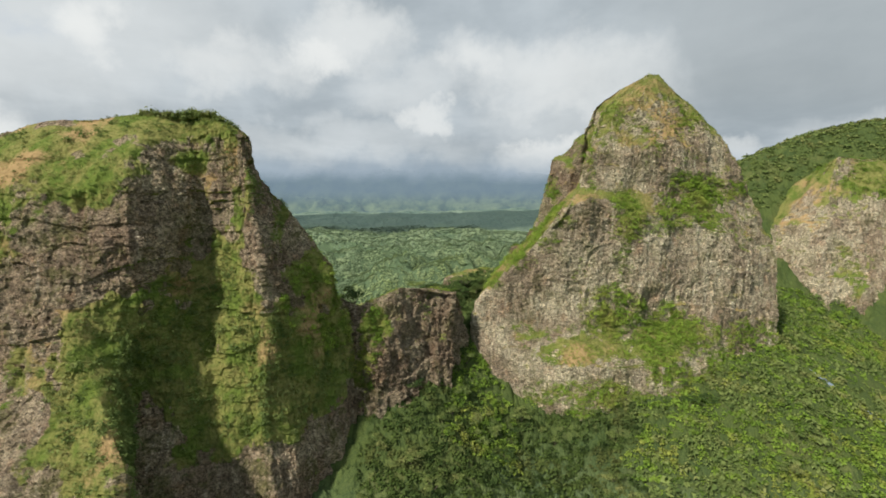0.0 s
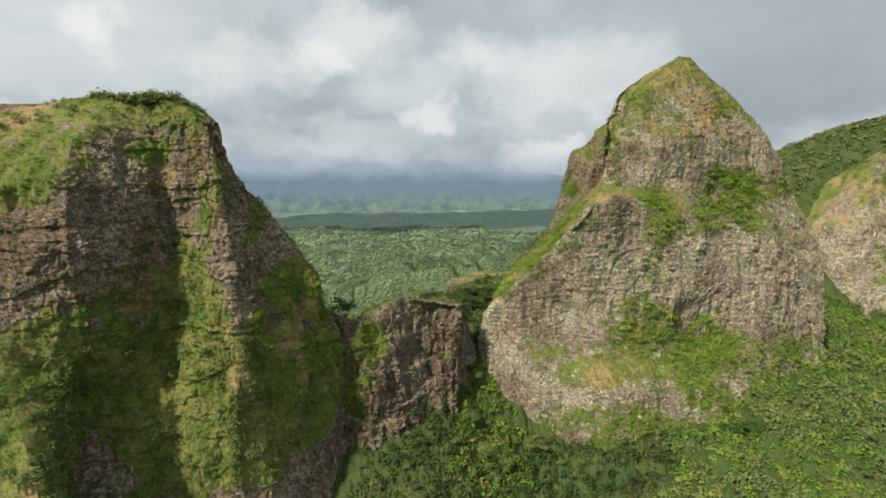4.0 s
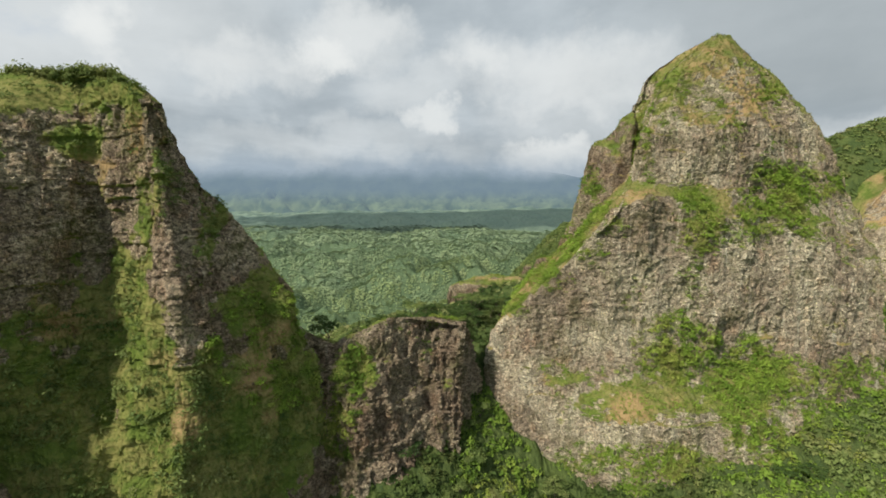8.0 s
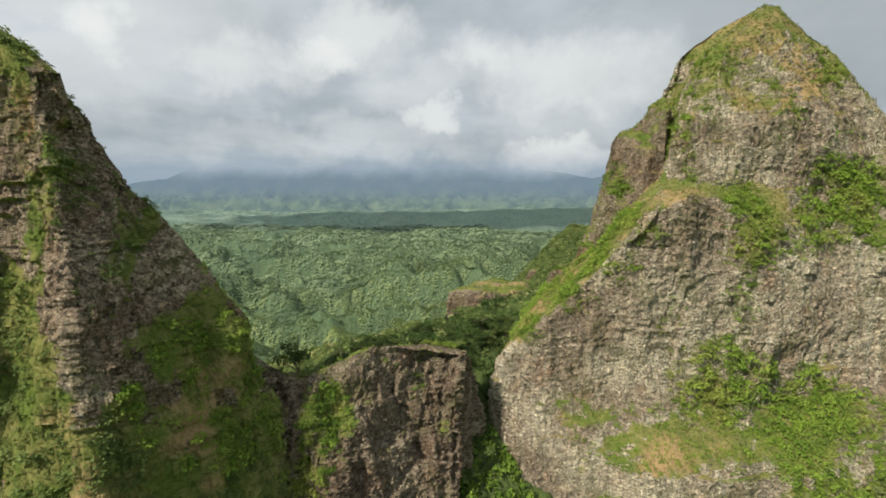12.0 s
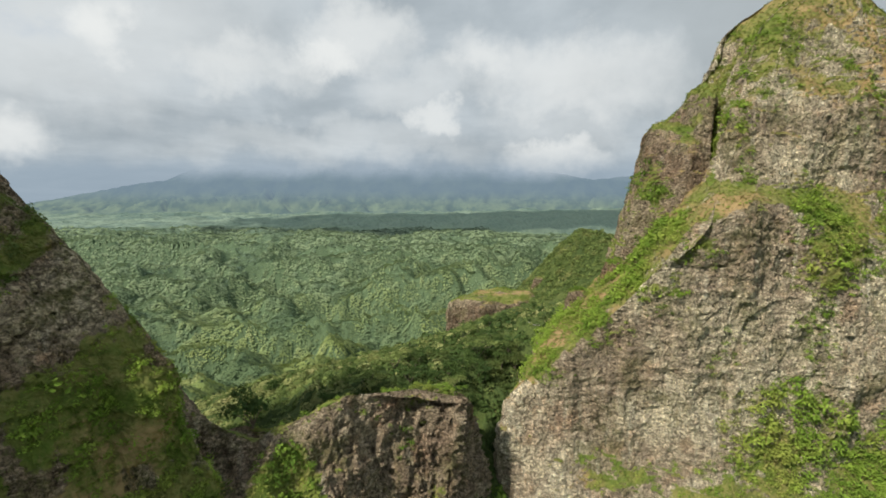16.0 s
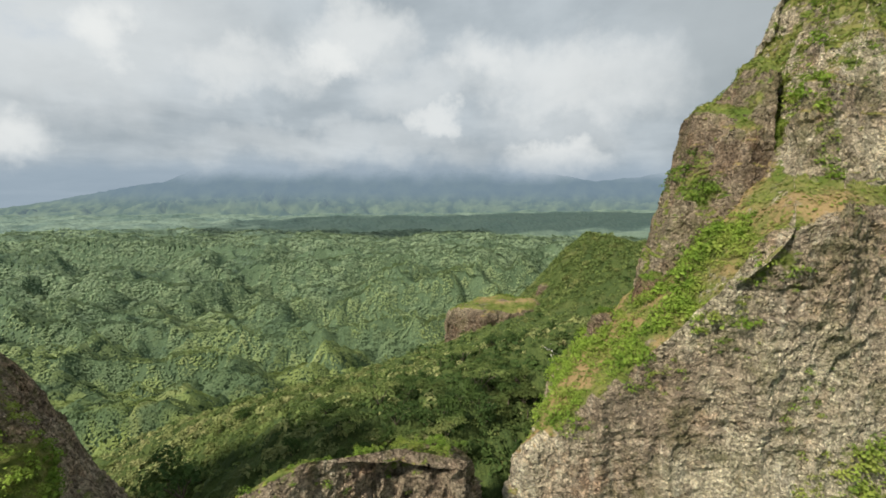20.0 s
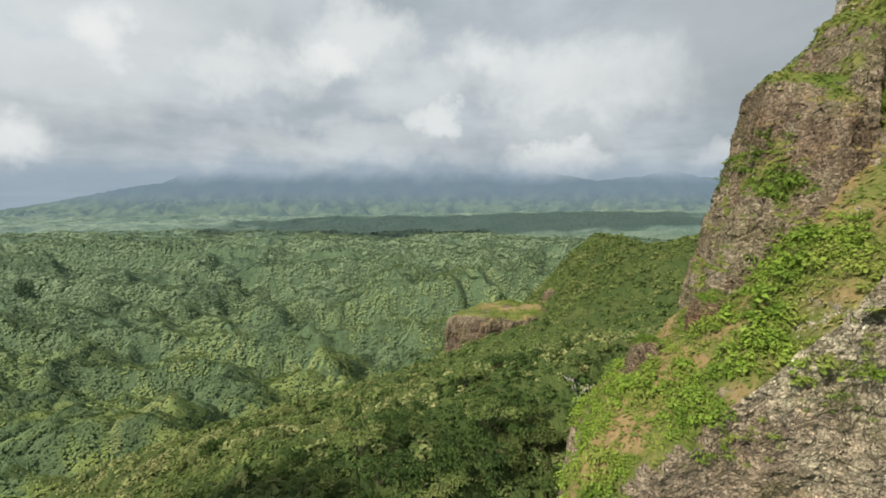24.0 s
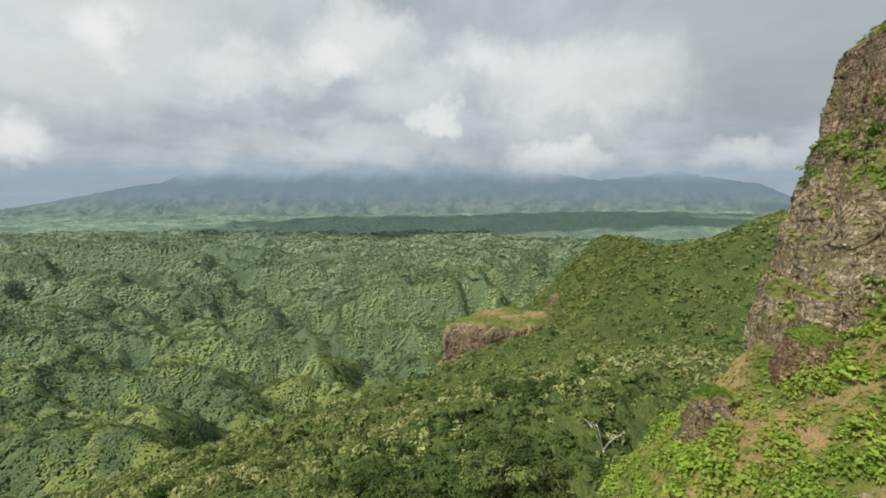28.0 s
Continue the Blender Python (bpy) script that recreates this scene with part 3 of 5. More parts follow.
# ---------------------------------------------------------------- the rock masses
class Massif:
    """A rock mass lofted over ribs that run from its foot to its crest."""

    def __init__(self):
        self.ribs = []

    def rib(self, *pts):
        self.ribs.append(pts)

    def surface(self, cols, rows, seed, closed=True, rough=1.0, seen=None):
        c = np.array(self.ribs, float)  # ribs, stations, 3
        k, s, _ = c.shape
        # stations: by length along the ribs; columns: even along the foot
        mid = c[:, 2]
        seg = np.linalg.norm(np.roll(mid, -1, 0) - mid, axis=1) * (1 if seen is None else np.array(seen))
        cum = np.concatenate([[0], np.cumsum(seg)])
        u = np.interp(np.linspace(0, cum[-1], cols, endpoint=not closed), cum, np.arange(len(cum)))
        lens = np.linalg.norm(np.diff(c.mean(0) * (0.3, 0.3, 1), axis=0), axis=1) + 1
        cv = np.concatenate([[0], np.cumsum(lens)])
        v = np.interp(np.linspace(0, cv[-1], rows), cv, np.arange(s))

        def bend(t, soft):
            i = np.floor(t)
            f = t - i
            return i.astype(int), f * (1 - soft) + soft * (f * f * (3 - 2 * f))
        iu, fu = bend(u, 0.3)
        iv, fv = bend(np.minimum(v, s - 1 - 1e-6), 0.0)
        if closed:
            i0, i1 = iu % k, (iu + 1) % k
        else:
            i0, i1 = np.minimum(iu, k - 1), np.minimum(iu + 1, k - 1)
        wide = np.concatenate([2 * c[:, :1] - c[:, 1:2], c, 2 * c[:, -1:] - c[:, -2:-1]], 1)
        t = fv[None, :, None]
        run = 0.6  # how far a profile rounds its bends
        k0, k1, k2, k3 = (wide[:, iv + q] for q in range(4))
        m1, m2 = run * (k2 - k0) / 2 + (1 - run) * (k2 - k1), run * (k3 - k1) / 2 + (1 - run) * (k2 - k1)
        line = (2 * t ** 3 - 3 * t ** 2 + 1) * k1 + (t ** 3 - 2 * t ** 2 + t) * m1 + (3 * t ** 2 - 2 * t ** 3) * k2 + (t ** 3 - t ** 2) * m2
        a, b = line[i0], line[i1]
        p = (a * (1 - fu)[:, None, None] + b * fu[:, None, None]).transpose(1, 0, 2)  # rows, cols, 3
        nrm = self.normals(p, closed)
        x, y, z = p[..., 0], p[..., 1], p[..., 2]
        crest = np.clip((1 - np.arange(rows) / (rows - 1)) * 14, 0.6, 1)[:, None]
        steep = smooth(1 - np.abs(nrm[..., 2]), 0.25, 0.75)
        d = 3.0 * fbm(x / 34, y / 34, z / 80, seed, 3)                       # buttresses
        d += 2.6 * (0.42 - np.abs(vnoise(x / 19, y / 19, z / 70, seed + 2))) * steep  # gullies
        d += 1.2 * (0.45 - np.abs(vnoise(x / 6.5, y / 6.5, z / 26, seed + 3))) * steep  # ribs and flutes
        d += 0.55 * (0.45 - np.abs(vnoise(x / 2.6, y / 2.6, z / 12, seed + 4))) * steep
        warp = z + 3.0 * fbm(x / 40, y / 40, z / 40, seed + 5, 3)
        for step, amp in ((15.0, 0.75), (5.3, 0.4)):              # beds of lava, each with an overhanging edge
            f = warp / step + 0.8 * vnoise(x / (step * 2), y / (step * 2), z / step, seed + 6)
            i = np.floor(f)
            bx = np.floor(x / (step * 1.3) + 0.4 * vnoise(x / 7, y / 7, z / 7, seed + 12))
            by = np.floor(y / (step * 1.3))
            proud = lattice(i.astype(np.int64), bx.astype(np.int64), by.astype(np.int64), seed + int(step * 10))
            d += amp * steep * ((f - i) ** 2 * 0.9 + 1.1 * proud - 0.85)
        for size, tall, amp in ((6.5, 2.2, 1.0), (3.3, 1.8, 0.55), (2.0, 1.0, 0.42), (1.3, 0.8, 0.2)):   # columns and blocks
            wx = 0.5 * vnoise(x / 4, y / 4, z / 7, seed + 7)
            jx, jy = np.floor(x / size + wx), np.floor(y / size + wx)
            jz = np.floor(warp / (size * tall) + 0.5 * lattice(jx.astype(np.int64), jy.astype(np.int64), 3, seed))
            d += amp * steep * (lattice(jx.astype(np.int64), jy.astype(np.int64), jz.astype(np.int64), seed + 8) - 0.5)
        d += 0.2 * fbm(x / 3.5, y / 3.5, z / 5, seed + 9, 2)
        p = p + nrm * (d * crest * rough)[..., None]
        # the top is closed towards its middle
        ring = p[-1]
        mid = ring.mean(0) - (0, 0, 0.5)
        lid = np.stack([mid + (ring - mid) * f for f in (0.94, 0.87, 0.79, 0.7, 0.6, 0.5, 0.4, 0.3, 0.2, 0.1, 0.0)])
        lx, ly = lid[..., 0], lid[..., 1]
        lid[..., 2] += np.clip(np.linalg.norm(lid - ring, axis=-1) / 3, 0, 1) * (0.9 * fbm(lx / 7, ly / 7, 0, seed + 14, 3) + 1.1 * (lattice(np.floor(lx / 2.6).astype(np.int64), np.floor(ly / 2.6).astype(np.int64), 5, seed) - 0.5))
        lid[-1, :, 2] = lid[-1, :, 2].mean()
        p = np.concatenate([p, lid], 0)
        return p, steep

    @staticmethod
    def normals(p, closed):
        du = (np.roll(p, -1, 1) - np.roll(p, 1, 1)) if closed else np.gradient(p, axis=1)
        dv = np.gradient(p, axis=0)
        n = np.cross(du, dv)
        return n / (np.linalg.norm(n, axis=-1, keepdims=True) + 1e-9)


DRY_SLOPES = ((58, 352, 160, 12), (72, 348, 172, 12), (46, 350, 146, 12), (84, 316, 90, 11), (-112, 256, 222, 12), (-200, 250, 228, 20), (60, 372, 164, 9))


def turf_of(p, closed, seed, patches=(), lean=0.42, cap=None, lush=0.62):
    """How much soil and grass a face holds: on ledges and easy slopes, and in patches (x, y, z, radius, height, amount)."""
    n = Massif.normals(p, closed)
    nz = n[..., 2]
    k = 3
    soft = sum(np.roll(nz, (i, j), (0, 1)) for i in (-k, 0, k) for j in (-k, 0, k)) / 9
    x, y, z = p[..., 0], p[..., 1], p[..., 2]
    t = smooth(0.6 * soft + 0.4 * nz, lean - 0.22, lean + 0.22) * 0.85
    t += 0.30 * fbm(x / 22, y / 22, z / 30, seed, 4) + 0.22 * fbm(x / 4.5, y / 4.5, z / 3.5, seed + 9, 3)
    if cap:
        t += cap[2] * smooth(z + 8 * fbm(x / 15, y / 15, z / 15, seed + 6, 3), cap[0], cap[1])
    bush = np.zeros(x.shape)
    for cx, cy, cz, r, h, amount in patches:
        q = np.sqrt(((x - cx) / r) ** 2 + ((y - cy) / max(r, 25)) ** 2 + ((z - cz) / h) ** 2) + 0.30 * fbm(x / 9, y / 9, z / 9, seed + 4, 3)
        f = smooth(q, 1.25, 0.6)
        if amount < 0:  # bare rock
            t += amount * f
            bush *= 1 + amount * f
            continue
        t += lush * np.clip(amount, 0, 0.8) * f
        bush = np.maximum(bush, amount * f)
    dry = 0.36 + 0.6 * fbm(x / 24, y / 24, z / 24, seed + 2, 3) - 0.38 * np.clip(bush, 0, 1)
    for cx, cy, cz, r in DRY_SLOPES:
        dry = dry + 0.46 * smooth(np.sqrt((x - cx) ** 2 + (y - cy) ** 2 + (z - cz) ** 2) / r + 0.3 * fbm(x / 6, y / 6, z / 6, seed + 3, 3), 1.2, 0.5)
    return np.clip(t, 0, 1), np.clip(dry, 0, 1), bush, n


def mesh_part(name, me, mat, parent, label="", kind=""):
    me.materials.append(mat)
    ob = new(name, me)
    ob.parent = parent
    if label or kind:
        tagged(ob, label, kind=kind)
    return ob


# ---------------------------------------------------------------- leaves
def leaf_cloud(rng, blobs, count, leaf, droop=0.0, shell=0.55, ragged=0.42):
    """Leafy sprays (folded four-cornered pieces) on the outside of some blobs (x, y, z, rx, ry, rz)."""
    b = np.array(blobs, float)
    area = (b[:, 3] * b[:, 4]) + 1e-6
    pick = rng.choice(len(b), count, p=area / area.sum())
    d = rng.normal(size=(count, 3))
    d[:, 2] = np.abs(d[:, 2]) - 0.35 * rng.random(count)
    d /= np.linalg.norm(d, axis=1, keepdims=True)
    rad = (shell + (1 - shell) * rng.random(count) ** 0.6)[:, None] * (1 + 0.12 * rng.normal(size=(count, 1)))
    c = b[pick, :3] + d * b[pick, 3:] * rad
    nrm = d + ragged * rng.normal(size=(count, 3)) + (0, 0, 0.45 - droop)
    nrm /= np.linalg.norm(nrm, axis=1, keepdims=True)
    t = np.cross(nrm, rng.normal(size=(count, 3)))
    t /= np.linalg.norm(t, axis=1, keepdims=True) + 1e-9
    w = np.cross(nrm, t)
    s = (leaf * (0.55 + 0.8 * rng.random(count)))[:, None]
    quad = []
    for a, e, f in ((-0.62, -0.2, -0.12), (0.05, -0.5, 0.08), (0.66, 0.1, -0.14), (-0.05, 0.5, 0.10)):
        quad.append(c + s * (t * (a + 0.15 * rng.normal(size=(count, 1))) + w * (e + 0.12 * rng.normal(size=(count, 1))) + nrm * f))
    return np.stack(quad, 1).reshape(-1, 3)


def flakes(rng, at, nrm, size):
    """Single sprays of leaf, one at each place."""
    count = len(at)
    nrm = nrm / (np.linalg.norm(nrm, axis=1, keepdims=True) + 1e-9)
    t = np.cross(nrm, rng.normal(size=(count, 3)))
    t /= np.linalg.norm(t, axis=1, keepdims=True) + 1e-9
    w = np.cross(nrm, t)
    s = size[:, None]
    quad = []
    for a, e, f in ((-0.62, -0.2, -0.10), (0.05, -0.5, 0.10), (0.66, 0.1, -0.12), (-0.05, 0.5, 0.12)):
        quad.append(at + s * (t * (a + 0.15 * rng.normal(size=(count, 1))) + w * (e + 0.12 * rng.normal(size=(count, 1))) + nrm * f))
    return np.stack(quad, 1).reshape(-1, 3)


def quads(count):
    return np.arange(count * 4).reshape(-1, 4)


def strewn(name, places, sizes, kinds, seed, flat=1.0):
    """One mesh of many bushes: a random kind of leaf cloud at each place."""
    rng = np.random.default_rng(seed)
    out = []
    which = rng.integers(0, len(kinds), len(places))
    for k, tpl in enumerate(kinds):
        sel = which == k
        m = int(sel.sum())
        if not m:
            continue
        a = rng.random(m) * 6.283
        ca, sa = np.cos(a)[:, None], np.sin(a)[:, None]
        s = (sizes[sel] * (0.85 + 0.3 * rng.random(m)))[:, None]
        x = (tpl[None, :, 0] * ca - tpl[None, :, 1] * sa) * s
        y = (tpl[None, :, 0] * sa + tpl[None, :, 1] * ca) * s
        z = tpl[None, :, 2] * s * flat * (0.8 + 0.4 * rng.random(m))[:, None]
        out.append((np.stack([x, y, z], -1) + places[sel][:, None, :]).reshape(-1, 3))
    v = np.concatenate(out)
    return mesh_of(name, v, quads(len(v) // 4))


RNG = np.random.default_rng(7)
def bush(count, leaf):
    return leaf_cloud(RNG, [(0, 0, 0.3, 0.75, 0.75, 0.7), (0.45, 0.2, 0.2, 0.5, 0.5, 0.5), (-0.4, 0.35, 0.1, 0.5, 0.45, 0.5), (-0.3, -0.45, 0.15, 0.5, 0.45, 0.5)], count, leaf, droop=-0.35)


BUSHES = [bush(19, 0.48) for _ in range(5)]
SHRUBS = [bush(58, 0.215) for _ in range(6)]
LEAFY = [bush(34, 0.36) for _ in range(5)]
FINE = [bush(84, 0.18) for _ in range(4)]


def rock_thing(name, label, massif, cols, rows, seed, patches=(), lean=0.42, rough=1.0, seen=None, shrubs=0, parent=None, tufts=0, cap=None, lush=0.62, leaves=None, stone=None, near=None):
    """A rock mass with its turf, and shrubs on it where there is soil."""
    p, steep = massif.surface(cols, rows, seed, True, rough, seen)
    rows = p.shape[0]
    turf, dry, bush, nrm = turf_of(p, True, seed + 40, patches, lean, cap, lush)
    me = mesh_of(name, p.reshape(-1, 3), grid_faces(rows, cols, True), [("turf", turf), ("dry", dry)])
    me.materials.append(stone or ROCK)
    ob = new(name, me)
    if parent:
        ob.parent = parent
        tagged(ob, label)
    else:
        tagged(ob, label, "mountain")
    if shrubs:
        rng = np.random.default_rng(seed)
        cell = np.linalg.norm(np.cross(np.roll(p, -1, 1) - p, np.gradient(p, axis=0)), axis=-1)
        w = (smooth(turf, 0.45, 0.8) * 0.22 * (1 - 0.6 * dry) + 1.0 * bush) * cell
        w[-2:] = 0
        front = smooth(-nrm[..., 1] - 0.25 * nrm[..., 0] + 0.6 * nrm[..., 2], -0.25, 0.1)
        w = (w * (0.12 + 0.88 * front)).ravel()
        pick = rng.choice(w.size, shrubs, p=w / w.sum())
        at = p.reshape(-1, 3)[pick] + nrm.reshape(-1, 3)[pick] * 0.1
        size = 0.5 + 0.8 * rng.random(shrubs) ** 2 + 3.4 * bush.ravel()[pick] * rng.random(shrubs) ** 2
        size = np.minimum(size, 4.0)
        close = np.zeros(shrubs, bool)
        for cx, cy, cz, r in near or ():
            close |= ((at - (cx, cy, cz)) ** 2).sum(1) < r * r
        mesh_part("shrubs", strewn("shrubs", at[~close], size[~close], SHRUBS, seed), leaves or SHRUB, parent or ob, "green leafy shrubs on the ledges", "stuff")
        if close.any():
            mesh_part("shrubs", strewn("shrubs", at[close], size[close] * 1.05, FINE, seed), LIME, parent or ob, "fresh green shrubs on the shoulder", "stuff")
    if tufts:
        rng = np.random.default_rng(seed + 1)
        w = (smooth(turf, 0.3, 0.75) * cell * (0.12 + 0.88 * front.reshape(turf.shape)))
        w[-2:] = 0
        w = w.ravel()
        pick = rng.choice(w.size, tufts, p=w / w.sum())
        at = p.reshape(-1, 3)[pick] + rng.normal(size=(tufts, 3)) * 0.25
        nr = nrm.reshape(-1, 3)[pick] + (0, 0, 0.9) + 0.45 * rng.normal(size=(tufts, 3))
        v = flakes(rng, at + nrm.reshape(-1, 3)[pick] * 0.15, nr, 0.45 + 0.6 * rng.random(tufts))
        mesh_part("grass", mesh_of("grass", v, quads(tufts)), GRASS, parent or ob, "tufts of green and dry grass", "stuff")
    return ob, p, turf


# ---------------------------------------------------------------- the pointed peak with its tower
peak = Massif()
peak.rib((62, 425, 60), (68, 418, 100), (76, 412, 138), (98, 406, 168), (106, 402, 192), (114, 403, 208), (124, 402, 236), (140, 400, 272), (169, 388, 302))
peak.rib((26, 376, 60), (34, 376, 108), (46, 376, 146), (66, 376, 168), (84, 375, 188), (94, 376, 208), (104, 380, 238), (122, 386, 277), (169, 387, 302))
peak.rib((22, 352, 60), (25, 352, 100), (40, 354, 142), (59, 354, 166), (78, 346, 187), (99, 350, 210), (113, 367, 238), (128, 376, 274), (168, 386, 302))
peak.rib((50, 318, 36), (24, 340, 88), (27, 342, 124), (56, 333, 158), (83, 319, 196), (99, 339, 210), (107, 345, 238), (123, 361, 272), (168, 386, 302))
peak.rib((75, 312, 36), (64, 320, 86), (61, 334, 112), (80, 325, 152), (96, 320, 199), (109, 334, 209), (115, 341, 238), (131, 356, 273), (168, 386, 302))
peak.rib((95, 308, 34), (99, 311, 86), (97, 327, 110), (106, 325, 150), (114, 325, 195), (124, 337, 207), (128, 340, 238), (150, 360, 280), (168, 386, 302))
peak.rib((160, 313, 34), (152, 316, 86), (150, 334, 112), (155, 331, 150), (160, 334, 185), (164, 344, 207), (168, 347, 238), (168, 368, 285), (169, 386, 302))
peak.rib((225, 333, 30), (200, 338, 88), (205, 344, 120), (208, 347, 150), (206, 352, 182), (204, 361, 206), (203, 366, 232), (194, 377, 277), (170, 386, 302))
peak.rib((272, 358, 30), (263, 364, 88), (267, 367, 125), (267, 373, 158), (257, 381, 188), (244, 382, 212), (233, 383, 234), (207, 387, 270), (170, 387, 302))
peak.rib((290, 425, 30), (285, 422, 90), (280, 420, 130), (268, 420, 160), (254, 418, 190), (242, 414, 212), (228, 410, 234), (200, 398, 272), (170, 388, 302))
peak.rib((150, 490, 30), (150, 478, 90), (150, 465, 130), (150, 452, 165), (150, 443, 192), (151, 436, 212), (152, 425, 240), (160, 405, 278), (169, 388, 302))
peak.ribs = [r[:-1] + ((169 + (r[-2][0] - 169) * 0.12, 387 + (r[-2][1] - 387) * 0.12, 301),) for r in peak.ribs]  # a blunt top
PEAK_SOIL = ((112, 322, 118, 16, 11, 0.9), (138, 326, 108, 22, 17, 1.0), (165, 330, 112, 18, 16, 0.9), (190, 336, 104, 20, 12, 0.8), (152, 322, 86, 14, 16, 0.9), (222, 346, 100, 16, 12, 0.7),
             (106, 356, 222, 5, 22, 1.0), (100, 318, 95, 34, 6, 0.35), (186, 346, 204, 26, 26, 1.0), (206, 352, 208, 20, 16, 0.9), (128, 326, 190, 13, 26, 0.7), (122, 326, 124, 24, 16, 1.0), (160, 328, 96, 24, 14, 0.9), (94, 322, 106, 22, 6, 0.45), (234, 372, 210, 13, 8, 0.7), (158, 334, 186, 16, 10, 0.7), (134, 325, 182, 12, 14, 0.6), (128, 322, 160, 7, 18, 0.5),
             (40, 352, 142, 14, 10, 0.75), (56, 346, 158, 14, 10, 0.8), (72, 340, 174, 14, 12, 0.9), (84, 345, 188, 10, 10, 0.9), (52, 356, 158, 12, 10, 0.8), (114, 364, 248, 14, 16, 0.5), (124, 366, 266, 14, 14, 0.4),
             (152, 352, 240, 8, 16, 0.5), (186, 372, 262, 9, 12, 0.6), (80, 316, 92, 26, 6, 0.3), (178, 352, 262, 9, 14, 0.5), (98, 320, 150, 6, 14, 0.4), (230, 352, 170, 12, 12, 0.35),
             (105, 310, 62, 36, 15, 0.75), (74, 314, 64, 16, 13, 0.55), (58, 322, 62, 12, 12, 0.5), (105, 316, 70, 16, 10, 0.6), (130, 318, 62, 20, 8, 0.7), (165, 322, 74, 22, 10, 0.8), (205, 334, 82, 22, 12, 0.8), (250, 356, 92, 20, 14, 0.7))
pointed_peak, _, _ = rock_thing("pointed_peak", "steep brown basalt peak with grassy ledges and a pointed top", peak, 860, 430, 11, PEAK_SOIL,
                                seen=(0.4, 0.9, 1.2, 1.2, 1.2, 1, 1, 1, 0.5, 0.2, 0.2), shrubs=5800, lean=0.40, near=((66, 348, 166, 42),), leaves=LIME, lush=0.38, tufts=26000, cap=(268, 290, 0.35), rough=1.15)

tower = Massif()
tower.rib((70, 362, 150), (72, 362, 176), (79, 362, 196), (84, 364, 216), (88, 368, 234), (94, 374, 235))
tower.rib((84, 346, 150), (87, 349, 176), (90, 351, 196), (94, 353, 216), (98, 358, 231), (100, 372, 234))
tower.rib((97, 347, 150), (100, 349, 176), (102, 351, 196), (103, 354, 216), (105, 358, 243), (104, 372, 247))
tower.rib((106, 364, 150), (108, 366, 176), (109, 368, 200), (110, 372, 224), (112, 376, 252), (106, 377, 250))
tower.rib((104, 402, 150), (104, 398, 176), (106, 394, 200), (107, 390, 222), (109, 386, 246), (105, 378, 246))
tower.rib((74, 386, 150), (77, 384, 176), (82, 382, 198), (87, 380, 218), (90, 378, 233), (95, 376, 235))
rock_thing("rock_tower", "square brown rock tower on the shoulder", tower, 320, 190, 19, ((84, 358, 210, 4, 12, 0.5), (84, 354, 182, 10, 6, 0.7)), rough=0.8, shrubs=200, parent=pointed_peak, tufts=1500, stone=BROWN_ROCK)

# ---------------------------------------------------------------- the broad peak
west = Massif()
west.rib((-58, 340, 60), (-62, 328, 95), (-74, 318, 130), (-90, 309, 160), (-103, 297, 186), (-108, 283, 212), (-112, 272, 236), (-130, 270, 248))
west.rib((-52, 290, 30), (-53, 288, 80), (-58, 287, 125), (-71, 285, 164), (-92, 282, 190), (-103, 270, 213), (-105, 259, 236), (-128, 268, 249))
west.rib((-85, 225, 30), (-95, 238, 95), (-94, 245, 125), (-96, 247, 155), (-99, 250, 184), (-104, 253, 211), (-111, 256, 235), (-130, 268, 249))
west.rib((-120, 236, 30), (-125, 246, 95), (-132, 255, 125), (-136, 260, 155), (-136, 262, 182), (-134, 260, 207), (-138, 264, 234), (-145, 270, 251))
west.rib((-160, 213, 30), (-158, 228, 95), (-155, 236, 130), (-154, 233, 155), (-153, 227, 178), (-156, 232, 206), (-162, 247, 232), (-172, 268, 250))
west.rib((-118, 160, 40), (-138, 188, 90), (-160, 206, 118), (-180, 215, 145), (-197, 224, 176), (-206, 236, 206), (-216, 253, 232), (-222, 270, 246))
west.rib((-280, 185, 30), (-282, 198, 90), (-282, 210, 120), (-282, 218, 145), (-282, 228, 172), (-284, 243, 200), (-288, 258, 220), (-290, 274, 232))
west.rib((-380, 300, 20), (-376, 298, 60), (-372, 296, 95), (-368, 294, 125), (-362, 292, 155), (-355, 290, 180), (-348, 288, 200), (-335, 286, 212))
west.rib((-230, 420, 20), (-230, 405, 60), (-228, 390, 95), (-226, 370, 125), (-224, 350, 155), (-222, 330, 185), (-222, 310, 212), (-222, 272, 246))
west.rib((-110, 390, 40), (-112, 375, 75), (-115, 360, 105), (-118, 345, 135), (-122, 328, 165), (-128, 310, 192), (-136, 292, 220), (-145, 271, 251))
